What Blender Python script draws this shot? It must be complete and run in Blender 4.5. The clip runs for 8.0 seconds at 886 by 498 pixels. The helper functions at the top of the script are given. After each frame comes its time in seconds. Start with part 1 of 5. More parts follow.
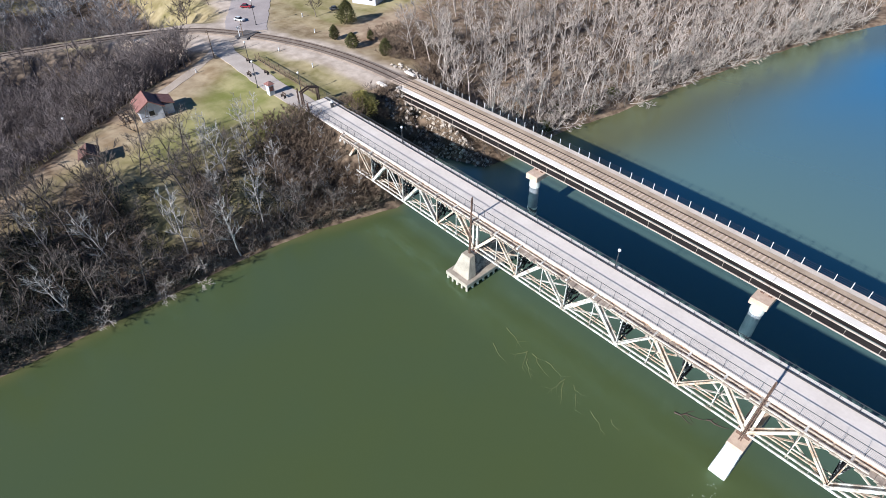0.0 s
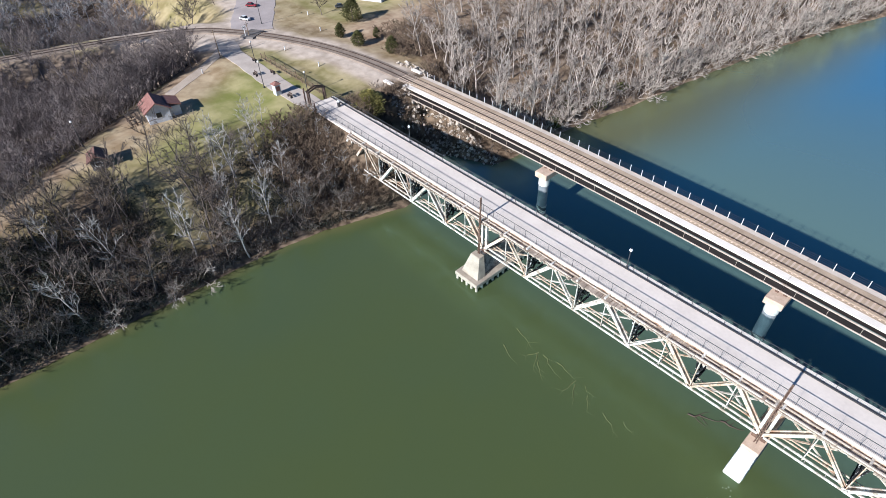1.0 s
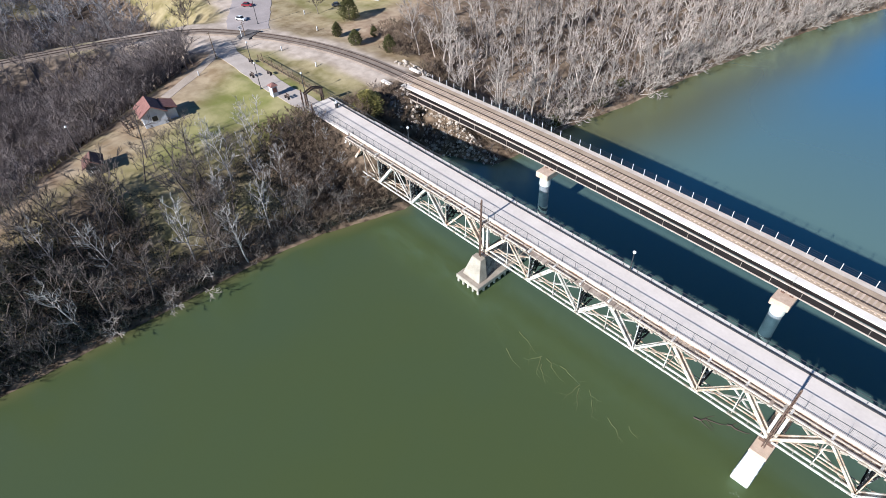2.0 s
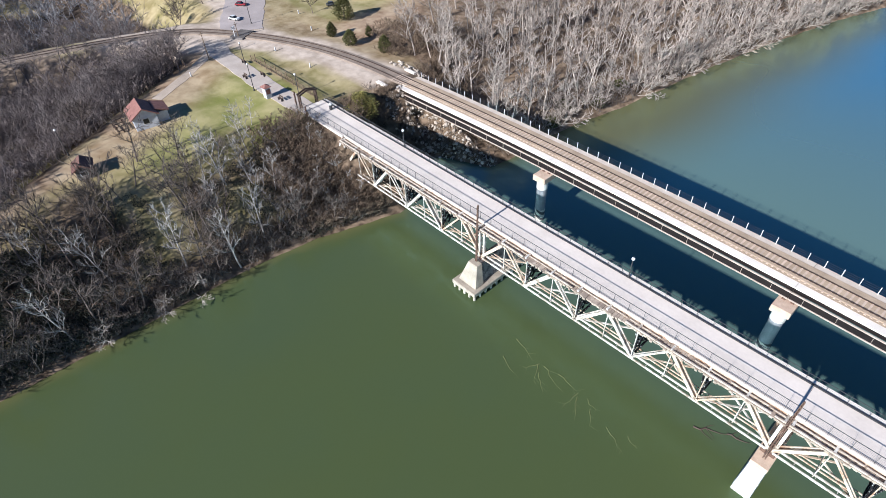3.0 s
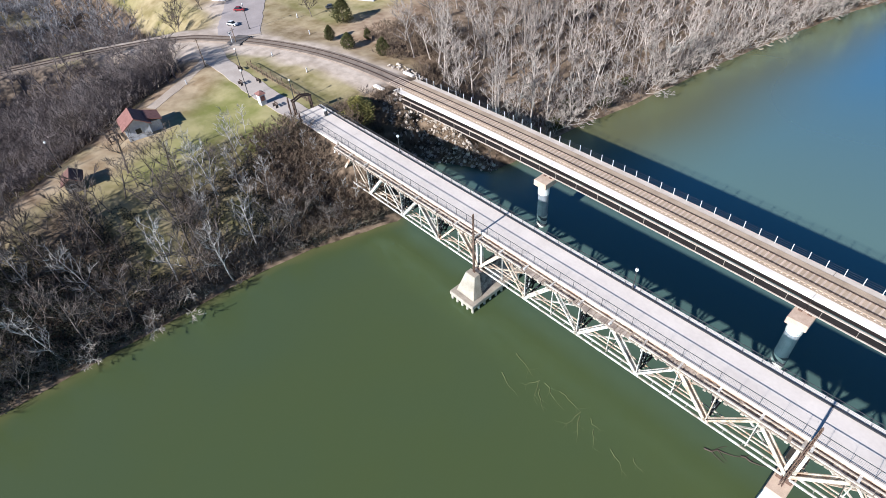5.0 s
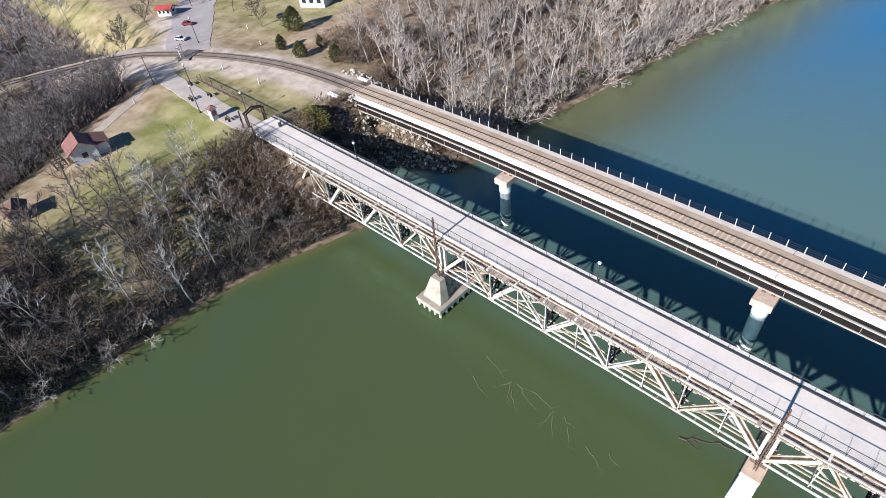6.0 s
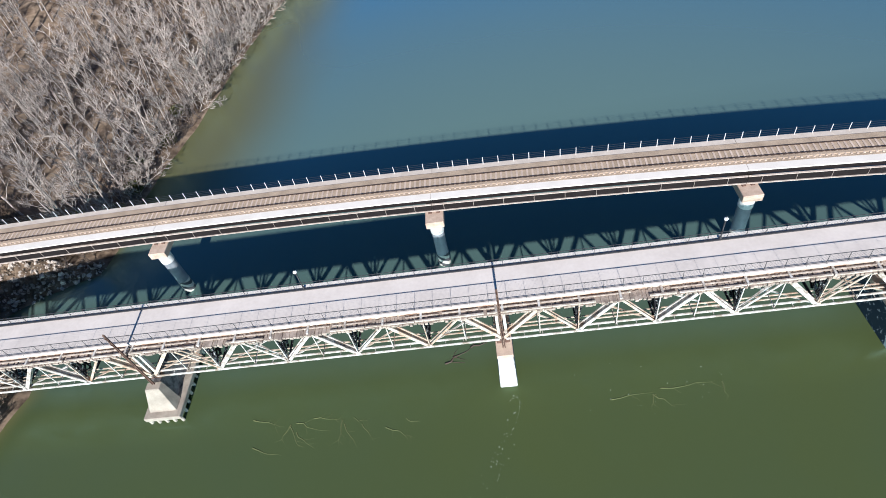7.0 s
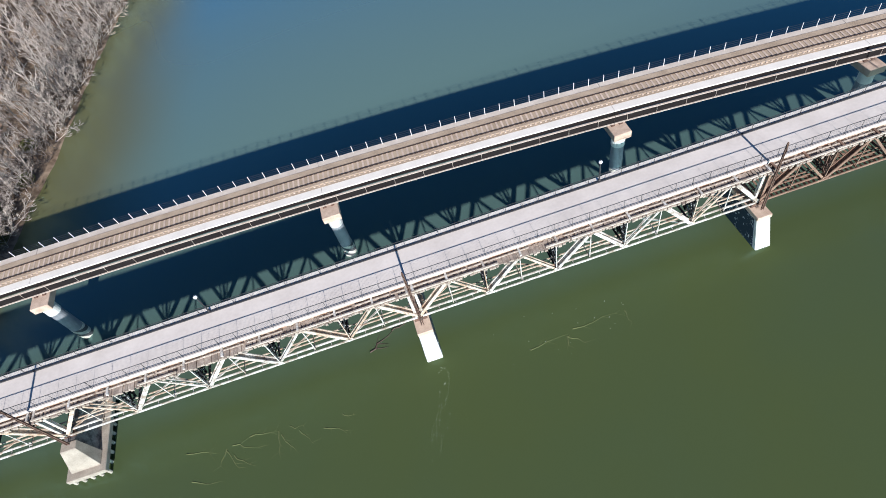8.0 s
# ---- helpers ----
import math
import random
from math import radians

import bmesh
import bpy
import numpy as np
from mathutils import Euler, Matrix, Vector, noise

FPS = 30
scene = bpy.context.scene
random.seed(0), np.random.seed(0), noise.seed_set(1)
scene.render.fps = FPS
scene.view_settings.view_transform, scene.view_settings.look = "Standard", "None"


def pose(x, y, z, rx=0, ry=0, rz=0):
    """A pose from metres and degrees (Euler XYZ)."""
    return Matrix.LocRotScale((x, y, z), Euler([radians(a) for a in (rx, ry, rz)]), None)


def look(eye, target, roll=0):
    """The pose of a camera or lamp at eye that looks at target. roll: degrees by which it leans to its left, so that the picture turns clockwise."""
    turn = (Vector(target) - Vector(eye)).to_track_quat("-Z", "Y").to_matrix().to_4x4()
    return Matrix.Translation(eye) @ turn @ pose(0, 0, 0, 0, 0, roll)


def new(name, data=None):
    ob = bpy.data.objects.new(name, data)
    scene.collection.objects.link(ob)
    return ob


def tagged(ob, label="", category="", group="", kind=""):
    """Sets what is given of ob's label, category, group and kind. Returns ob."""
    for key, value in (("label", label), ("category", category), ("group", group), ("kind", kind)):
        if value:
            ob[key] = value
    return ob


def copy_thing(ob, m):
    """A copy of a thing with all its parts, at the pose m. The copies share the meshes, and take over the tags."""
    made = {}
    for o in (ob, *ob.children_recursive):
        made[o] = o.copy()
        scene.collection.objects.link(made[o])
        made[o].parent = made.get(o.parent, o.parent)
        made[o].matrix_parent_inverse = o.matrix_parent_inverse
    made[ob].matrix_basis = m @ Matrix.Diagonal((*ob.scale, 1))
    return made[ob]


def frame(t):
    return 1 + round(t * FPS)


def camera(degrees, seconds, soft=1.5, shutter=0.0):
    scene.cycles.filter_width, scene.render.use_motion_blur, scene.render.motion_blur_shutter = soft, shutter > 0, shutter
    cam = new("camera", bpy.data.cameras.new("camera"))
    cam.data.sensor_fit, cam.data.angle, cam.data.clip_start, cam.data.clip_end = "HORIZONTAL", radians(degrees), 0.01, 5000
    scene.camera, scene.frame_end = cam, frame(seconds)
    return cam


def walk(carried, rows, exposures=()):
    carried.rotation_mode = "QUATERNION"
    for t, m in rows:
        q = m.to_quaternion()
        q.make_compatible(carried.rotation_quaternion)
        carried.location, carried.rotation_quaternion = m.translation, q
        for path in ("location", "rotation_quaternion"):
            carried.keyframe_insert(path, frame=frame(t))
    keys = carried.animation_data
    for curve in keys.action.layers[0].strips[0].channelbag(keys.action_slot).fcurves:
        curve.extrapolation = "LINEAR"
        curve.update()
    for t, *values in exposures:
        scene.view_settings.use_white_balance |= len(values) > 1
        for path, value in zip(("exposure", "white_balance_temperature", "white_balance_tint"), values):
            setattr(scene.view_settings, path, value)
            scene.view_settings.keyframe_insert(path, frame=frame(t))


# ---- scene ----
cam = camera(76.71, 8.0, soft=0.9)
# seconds, place, yaw, pitch, lean
PATH = [
    (0.0, 1.81, -39.94, 52.44, 47.81, -41.24, -0.71),
    (0.5, 1.44, -39.72, 52.58, 48.24, -41.53, -1.14),
    (1.0, 1.05, -39.45, 52.69, 48.88, -41.79, -1.96),
    (1.5, 0.61, -39.07, 52.76, 49.14, -42.02, -2.60),
    (3.0, -0.82, -37.48, 52.79, 48.63, -42.49, -2.63),
    (3.5, -1.22, -36.75, 52.68, 48.83, -42.61, -2.96),
    (4.0, -1.46, -35.84, 52.42, 49.19, -42.64, -3.40),
    (5.5, -1.46, -32.64, 51.25, 51.13, -42.33, -5.19),
    (6.0, -0.98, -31.62, 50.88, 47.81, -42.41, -6.94),
    (6.5, -0.15, -30.78, 50.67, 31.45, -43.59, -10.69),
    (7.0, 0.65, -30.24, 50.79, 8.31, -47.07, -13.20),
    (7.5, 1.56, -30.05, 51.25, -4.55, -49.18, -14.25),
    (8.0, 2.47, -29.92, 51.72, -3.03, -52.11, -16.16),
]
walk(cam, [(t, pose(x, y, z, 90 + pitch, 0, yaw) @ pose(0, 0, 0, 0, 0, lean)) for t, x, y, z, yaw, pitch, lean in PATH],
     exposures=[(0.0, 0.69, 5620, 8), (3.0, 0.76, 5620, 8), (5.5, 0.78, 5620, 8), (7.0, 0.62, 5620, 8), (8.0, 0.52, 5650, 8)])

# ---- light ----
SUN_EL, SUN_AZ = 28.0, 178.5   # degrees; the sun stands over -y
world = bpy.data.worlds.new("sky")
scene.world = world
world.use_nodes = True
wn = world.node_tree.nodes
sky = wn.new("ShaderNodeTexSky")
sky.sky_type, sky.sun_disc = "NISHITA", False
sky.sun_elevation, sky.sun_rotation = radians(SUN_EL), radians(SUN_AZ)
sky.air_density, sky.dust_density, sky.ozone_density = 1.3, 0.0, 10.0
wn["Background"].inputs["Strength"].default_value = 0.046
world.node_tree.links.new(sky.outputs[0], wn["Background"].inputs["Color"])
sun = new("sun", bpy.data.lights.new("sun", "SUN"))
sun.data.energy, sun.data.angle, sun.data.color = 5.15, radians(1.0), (1.0, 0.92, 0.825)
sun.matrix_world = look((0, 0, 0), (-math.sin(radians(SUN_AZ)) * math.cos(radians(SUN_EL)),
                                   -math.cos(radians(SUN_AZ)) * math.cos(radians(SUN_EL)), -math.sin(radians(SUN_EL))))

# ---- materials ----


def mat(name, col, col2=None, rough=0.8, metal=0.0, scale=2.0, fine=25.0, bump=0.15, spec=0.4, vary=0.0, dist=0.02, spread=0.5):
    """A procedural surface: two colours mixed by a coarse and a fine noise, with bump."""
    m = bpy.data.materials.new(name)
    m.use_nodes = True
    n, l = m.node_tree.nodes, m.node_tree.links
    b = n["Principled BSDF"]
    b.inputs["Roughness"].default_value, b.inputs["Metallic"].default_value = rough, metal
    b.inputs["Specular IOR Level"].default_value = spec
    col2 = col2 or tuple(c * 0.7 for c in col)
    geo = n.new("ShaderNodeNewGeometry")
    n1, n2 = n.new("ShaderNodeTexNoise"), n.new("ShaderNodeTexNoise")
    n1.inputs["Scale"].default_value, n2.inputs["Scale"].default_value = scale, fine
    n1.inputs["Detail"].default_value, n2.inputs["Detail"].default_value = 6, 4
    for x in (n1, n2):
        l.new(geo.outputs["Position"], x.inputs["Vector"])
    mixf = n.new("ShaderNodeMath")
    mixf.operation = "MULTIPLY_ADD"
    mixf.inputs[1].default_value = 0.65
    l.new(n1.outputs["Fac"], mixf.inputs[0])
    sc = n.new("ShaderNodeMath")
    sc.operation = "MULTIPLY"
    sc.inputs[1].default_value = 0.35
    l.new(n2.outputs["Fac"], sc.inputs[0])
    l.new(sc.outputs[0], mixf.inputs[2])
    ramp = n.new("ShaderNodeValToRGB")
    ramp.color_ramp.elements[0].position, ramp.color_ramp.elements[1].position = 0.5 - spread * 0.3, 0.5 + spread * 0.3
    ramp.color_ramp.elements[0].color, ramp.color_ramp.elements[1].color = (*col2, 1), (*col, 1)
    l.new(mixf.outputs[0], ramp.inputs["Fac"])
    out = ramp.outputs["Color"]
    if vary:
        info, hsv, mul = n.new("ShaderNodeObjectInfo"), n.new("ShaderNodeHueSaturation"), n.new("ShaderNodeMapRange")
        mul.inputs[3].default_value, mul.inputs[4].default_value = 1 - vary, 1 + vary
        l.new(info.outputs["Random"], mul.inputs[0])
        l.new(mul.outputs[0], hsv.inputs["Value"])
        l.new(out, hsv.inputs["Color"])
        out = hsv.outputs["Color"]
    l.new(out, b.inputs["Base Color"])
    if bump:
        bp = n.new("ShaderNodeBump")
        bp.inputs["Strength"].default_value, bp.inputs["Distance"].default_value = bump, dist
        l.new(n2.outputs["Fac"], bp.inputs["Height"])
        l.new(bp.outputs[0], b.inputs["Normal"])
    return m


M = {
    "concrete": mat("weathered_concrete", (0.50, 0.44, 0.36), (0.30, 0.25, 0.20), 0.9, scale=0.7, fine=9),
    "pier_tan": mat("tan_pier_concrete", (0.42, 0.355, 0.285), (0.27, 0.225, 0.18), 0.9, scale=0.9, fine=8, bump=0.25),
    "pier_white": mat("white_washed_stone", (0.72, 0.70, 0.66), (0.55, 0.51, 0.45), 0.9, scale=1.2, fine=6, bump=0.4, dist=0.05),
    "cap_tan": mat("stained_cap_concrete", (0.62, 0.47, 0.36), (0.45, 0.32, 0.24), 0.9, scale=1.5, fine=10),
    "column": mat("painted_column", (0.68, 0.67, 0.64), (0.55, 0.54, 0.50), 0.85, scale=1.0, fine=12),
    "column_grey": mat("grey_column_coat", (0.27, 0.28, 0.30), (0.19, 0.20, 0.22), 0.8, scale=1.0, fine=12),
    "deck": mat("pale_concrete_deck", (0.78, 0.685, 0.61), (0.64, 0.555, 0.49), 0.9, scale=0.35, fine=3, bump=0.06, spread=0.6),
    "steel_white": mat("peeling_white_paint", (0.72, 0.69, 0.64), (0.27, 0.21, 0.16), 0.7, scale=1.3, fine=8, spread=0.42),
    "steel_stained": mat("rust_stained_white_paint", (0.70, 0.62, 0.51), (0.30, 0.17, 0.10), 0.75, scale=0.9, fine=6, spread=0.5),
    "steel_brown": mat("orange_brown_rusty_steel", (0.29, 0.18, 0.125), (0.15, 0.085, 0.058), 0.85, scale=1.2, fine=9),
    "steel_rust": mat("rusty_steel", (0.17, 0.098, 0.068), (0.08, 0.045, 0.034), 0.85, scale=2.0, fine=14),
    "steel_dark": mat("black_railing_steel", (0.05, 0.05, 0.055), (0.03, 0.03, 0.032), 0.55, scale=3, fine=20),
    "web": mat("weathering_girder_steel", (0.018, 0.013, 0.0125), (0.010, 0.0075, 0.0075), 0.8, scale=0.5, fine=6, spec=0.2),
    "flange": mat("pale_flange_steel", (0.62, 0.52, 0.45), (0.48, 0.38, 0.31), 0.8, scale=1.0, fine=8),
    "ballast": mat("brown_ballast", (0.53, 0.40, 0.285), (0.36, 0.265, 0.185), 0.95, scale=0.6, fine=14, bump=0.7, dist=0.06),
    "tie": mat("concrete_tie", (0.66, 0.51, 0.40), (0.50, 0.385, 0.30), 0.9, scale=2, fine=15, vary=0.12),
    "rail": mat("worn_rail", (0.085, 0.055, 0.042), (0.055, 0.036, 0.028), 0.6, 0.3, scale=3, fine=20),
    "kerb_white": mat("white_walkway_concrete", (0.87, 0.785, 0.695), (0.76, 0.68, 0.595), 0.9, scale=0.8, fine=8, bump=0.06),
    "kerb_tan": mat("tan_edge_concrete", (0.68, 0.58, 0.49), (0.54, 0.45, 0.37), 0.9, scale=0.8, fine=8, bump=0.06),
    "post_white": mat("white_post_paint", (0.72, 0.72, 0.72), (0.6, 0.6, 0.6), 0.6, scale=3, fine=20),
    "glass_lamp": mat("opal_globe", (0.85, 0.85, 0.85), (0.8, 0.8, 0.8), 0.3, scale=3, fine=20, bump=0),
    "bark": mat("grey_bark", (0.19, 0.15, 0.128), (0.042, 0.032, 0.027), 0.95, scale=1.5, fine=12, vary=0.35),
    "bark_white": mat("white_sycamore_bark", (0.50, 0.46, 0.425), (0.23, 0.20, 0.18), 0.9, scale=1.0, fine=8, vary=0.2),
    "bark_dusk": mat("violet_grey_bark", (0.25, 0.207, 0.195), (0.13, 0.106, 0.10), 0.95, scale=0.6, fine=8),
    "bark_pale": mat("pale_sycamore_bark", (0.58, 0.50, 0.435), (0.25, 0.20, 0.17), 0.95, scale=1.5, fine=12, vary=0.25),
    "evergreen": mat("cedar_foliage", (0.18, 0.17, 0.055), (0.05, 0.054, 0.02), 0.9, scale=3, fine=20, vary=0.2),
    "olive": mat("olive_yellow_leaves", (0.42, 0.36, 0.115), (0.13, 0.12, 0.04), 0.9, scale=1.2, fine=9),
    "ballast_dark": mat("oily_brown_track_ballast", (0.31, 0.245, 0.195), (0.19, 0.145, 0.115), 0.95, scale=0.8, fine=12, bump=0.5, dist=0.05),
    "brick_red": mat("red_brown_roof", (0.30, 0.15, 0.125), (0.19, 0.085, 0.07), 0.85, scale=2, fine=12),
    "siding": mat("pale_siding", (0.58, 0.60, 0.65), (0.44, 0.46, 0.5), 0.8, scale=2, fine=12),
    "wood_dark": mat("dark_timber", (0.10, 0.065, 0.05), (0.06, 0.04, 0.03), 0.85, scale=3, fine=20),
    "timber_grey": mat("weathered_fence_timber", (0.24, 0.17, 0.11), (0.11, 0.075, 0.05), 0.9, scale=3, fine=20),
    "asphalt_dark": mat("shadow_darkened_asphalt", (0.17, 0.15, 0.14), (0.10, 0.088, 0.082), 0.95, scale=0.6, fine=6),
    "asphalt": mat("grey_asphalt", (0.47, 0.40, 0.375), (0.35, 0.295, 0.275), 0.95, scale=0.25, fine=4),
    "path": mat("pale_path_concrete", (0.54, 0.46, 0.40), (0.42, 0.35, 0.30), 0.95, scale=0.4, fine=5),
    "tie_end": mat("weathered_tie_end", (0.43, 0.35, 0.285), (0.22, 0.165, 0.13), 0.9, scale=1.1, fine=7, vary=0.2, spread=0.5),
    "timber_pale": mat("bleached_guard_timber", (0.60, 0.52, 0.44), (0.30, 0.235, 0.18), 0.9, scale=1.2, fine=7, spread=0.45),
    "brush": mat("brown_brush_twigs", (0.23, 0.165, 0.115), (0.11, 0.075, 0.05), 0.95, scale=1.5, fine=8),
    # distance haze put into the bark colour, pale and greyed
    "bark_haze": mat("haze_tinted_bark", (0.33, 0.315, 0.32), (0.18, 0.172, 0.18), 0.95, scale=0.3, fine=4),
    "red_roof": mat("faded_red_roof", (0.42, 0.075, 0.06), (0.27, 0.05, 0.04), 0.8, scale=1.5, fine=8),
    "dirt": mat("tan_gravel_and_dirt", (0.56, 0.455, 0.365), (0.38, 0.30, 0.235), 0.95, scale=0.35, fine=5, bump=0.4),
    "thicket": mat("dark_thicket_leaves", (0.045, 0.045, 0.028), (0.018, 0.019, 0.013), 0.95, scale=1.5, fine=14),
    "riprap": mat("pale_rock", (0.60, 0.52, 0.45), (0.34, 0.275, 0.22), 0.95, scale=2, fine=10, vary=0.3),
    "glass": mat("window_glass", (0.03, 0.035, 0.04), (0.02, 0.025, 0.03), 0.08, scale=1, fine=5, bump=0),
    "dark_flecked": mat("dark_blue_with_white_flecks", (0.5, 0.5, 0.5), (0.02, 0.032, 0.052), 0.7, scale=2.4, fine=7, spread=0.1),
    # streaked concrete with the shade of the faces put into its dark tone
    "streaked": mat("streaked_concrete_with_shade", (0.25, 0.23, 0.22), (0.06, 0.055, 0.055), 0.9, scale=1.1, fine=5, spread=0.4),
    # near-black with grey flecks, for the frames between the trusses
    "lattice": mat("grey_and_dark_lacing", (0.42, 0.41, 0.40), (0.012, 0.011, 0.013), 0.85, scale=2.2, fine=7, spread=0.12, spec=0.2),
    "foam": mat("thin_foam", (0.5, 0.54, 0.46), (0.3, 0.34, 0.26), 0.8, scale=3, fine=12),
    "sunk_wood": mat("algae_covered_wood", (0.125, 0.132, 0.047), (0.085, 0.10, 0.036), 0.9, scale=3, fine=12),
}


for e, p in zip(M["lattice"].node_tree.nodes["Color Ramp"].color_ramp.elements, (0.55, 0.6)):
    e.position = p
for e, p in zip(M["dark_flecked"].node_tree.nodes["Color Ramp"].color_ramp.elements, (0.57, 0.61)):
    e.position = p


def striped_material():
    """White paint peeled away in slanting bands from a dark column foot."""
    m = mat("peeled_striped_paint", (0.66, 0.62, 0.54), (0.50, 0.45, 0.38), 0.85, scale=1.0, fine=6)
    n, l = m.node_tree.nodes, m.node_tree.links
    geo, turn, wave, mix, ramp = (n.new("ShaderNode" + k) for k in ("NewGeometry", "Mapping", "TexWave", "Mix", "ValToRGB"))
    turn.inputs["Rotation"].default_value = (0.5, 0.9, 0.2)
    wave.inputs["Scale"].default_value, wave.inputs["Distortion"].default_value, wave.inputs["Detail Scale"].default_value = 0.42, 3.0, 0.7
    ramp.color_ramp.elements[0].position, ramp.color_ramp.elements[1].position = 0.45, 0.52
    mix.data_type = "RGBA"
    mix.inputs["A"].default_value = (0.07, 0.07, 0.075, 1)
    b = n["Principled BSDF"]
    old = b.inputs["Base Color"].links[0].from_socket
    l.new(geo.outputs["Position"], turn.inputs["Vector"])
    l.new(turn.outputs[0], wave.inputs["Vector"])
    l.new(wave.outputs["Fac"], ramp.inputs["Fac"])
    l.new(ramp.outputs["Color"], mix.inputs["Factor"])
    l.new(old, mix.inputs["B"])
    l.new(mix.outputs["Result"], b.inputs["Base Color"])
    return m


M["striped"] = striped_material()


def water_material():
    """Turbid green water: a matt body under a gloss that grows towards grazing sight."""
    m = bpy.data.materials.new("green_river_water")
    m.use_nodes = True
    n, l = m.node_tree.nodes, m.node_tree.links
    n.remove(n["Principled BSDF"])
    body, gloss, mixs, fres, gain = (n.new("ShaderNode" + k) for k in ("BsdfDiffuse", "BsdfGlossy", "MixShader", "Fresnel", "Math"))
    gloss.inputs["Roughness"].default_value = 0.2
    # tinted so that the mirrored sky turns bluer
    gloss.inputs["Color"].default_value = (0.62, 0.99, 1.0, 1)
    fres.inputs["IOR"].default_value = 1.33
    gain.operation = "MULTIPLY_ADD"   # ripples strengthen the mirror at a low angle
    gain.inputs[1].default_value, gain.inputs[2].default_value = WATER_GLOSS, -0.019 * WATER_GLOSS + 0.008
    gain.use_clamp = True
    geo = n.new("ShaderNodeNewGeometry")
    big, rip, att = n.new("ShaderNodeTexNoise"), n.new("ShaderNodeTexNoise"), n.new("ShaderNodeVertexColor")
    att.layer_name = "shallow_and_reflection"
    big.inputs["Scale"].default_value, big.inputs["Detail"].default_value = 0.05, 6
    rip.inputs["Scale"].default_value, rip.inputs["Detail"].default_value = 1.6, 5
    ramp = n.new("ShaderNodeValToRGB")
    ramp.color_ramp.elements[0].position, ramp.color_ramp.elements[1].position = 0.3, 0.7
    ramp.color_ramp.elements[0].color, ramp.color_ramp.elements[1].color = (0.067, 0.090, 0.038, 1), (0.072, 0.092, 0.032, 1)
    mix = n.new("ShaderNodeMix")
    mix.data_type = "RGBA"
    # olive-brown of the shore rim and of the painted tree reflection
    mix.inputs["B"].default_value = (0.125, 0.120, 0.050, 1)
    bp = n.new("ShaderNodeBump")
    bp.inputs["Strength"].default_value, bp.inputs["Distance"].default_value = 0.12, 0.05
    for x in (big, rip):
        l.new(geo.outputs["Position"], x.inputs["Vector"])
    l.new(big.outputs["Fac"], ramp.inputs["Fac"])
    # reflected sky put into the body colour, bluer past the footbridge
    sep, wide, sky_tint = n.new("ShaderNodeSeparateXYZ"), n.new("ShaderNodeMapRange"), n.new("ShaderNodeMix")
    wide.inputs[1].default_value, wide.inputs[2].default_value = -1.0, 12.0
    sky_tint.data_type = "RGBA"
    sky_tint.inputs["B"].default_value = (0.080, 0.130, 0.113, 1)
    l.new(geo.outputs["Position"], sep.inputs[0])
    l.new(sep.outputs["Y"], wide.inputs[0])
    l.new(wide.outputs[0], sky_tint.inputs["Factor"])
    l.new(ramp.outputs["Color"], sky_tint.inputs["A"])
    # and paler farther out, where painted sky brightness adds to the gloss
    open_y, far_sky_tint = n.new("ShaderNodeMapRange"), n.new("ShaderNodeMix")
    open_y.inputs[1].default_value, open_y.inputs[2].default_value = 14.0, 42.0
    far_sky_tint.data_type = "RGBA"
    far_sky_tint.inputs["B"].default_value = (0.136, 0.208, 0.176, 1)
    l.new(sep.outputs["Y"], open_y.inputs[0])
    l.new(open_y.outputs[0], far_sky_tint.inputs["Factor"])
    l.new(sky_tint.outputs["Result"], far_sky_tint.inputs["A"])
    l.new(far_sky_tint.outputs["Result"], mix.inputs["A"])
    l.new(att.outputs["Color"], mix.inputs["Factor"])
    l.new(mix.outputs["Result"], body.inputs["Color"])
    l.new(rip.outputs["Fac"], bp.inputs["Height"])
    l.new(bp.outputs[0], gloss.inputs["Normal"])
    l.new(fres.outputs[0], gain.inputs[0])
    # gloss is cut where this tint lies, so the painted tree reflection shows
    mirror_cut, damp = n.new("ShaderNodeMath"), n.new("ShaderNodeMath")
    mirror_cut.operation, damp.operation = "MULTIPLY_ADD", "MULTIPLY"
    mirror_cut.inputs[1].default_value, mirror_cut.inputs[2].default_value = -0.6, 1.0
    l.new(att.outputs["Color"], mirror_cut.inputs[0])
    l.new(mirror_cut.outputs[0], damp.inputs[0])
    l.new(gain.outputs[0], damp.inputs[1])
    l.new(damp.outputs[0], mixs.inputs["Fac"])
    l.new(body.outputs[0], mixs.inputs[1])
    l.new(gloss.outputs[0], mixs.inputs[2])
    l.new(mixs.outputs[0], n["Material Output"].inputs["Surface"])
    return m


WATER_GLOSS = 7.0
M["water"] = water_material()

# ---- building helpers ----


def mesh_object(name, bm, material, parent=None, smooth=False):
    me = bpy.data.meshes.new(name)
    bmesh.ops.recalc_face_normals(bm, faces=bm.faces)
    bm.to_mesh(me)
    bm.free()
    me.materials.append(M[material] if isinstance(material, str) else material)
    if smooth:
        me.polygons.foreach_set("use_smooth", [True] * len(me.polygons))
    ob = new(name, me)
    if parent:
        ob.parent = parent
    return ob


def part(name, bm, material, parent, label="", smooth=False):
    ob = mesh_object(name, bm, material, parent, smooth)
    if label:
        ob["label"] = label
    return ob


def twin(name, source, parent, m):
    """A further part on the mesh of an earlier one."""
    ob = new(name, source.data)
    ob.parent = parent
    ob.matrix_basis = m
    return ob


def thing(name, label, category, group="", kind="", at=(0, 0, 0)):
    ob = new(name)
    ob.empty_display_size = 0.3
    ob.location = at
    return tagged(ob, label, category, group, kind)


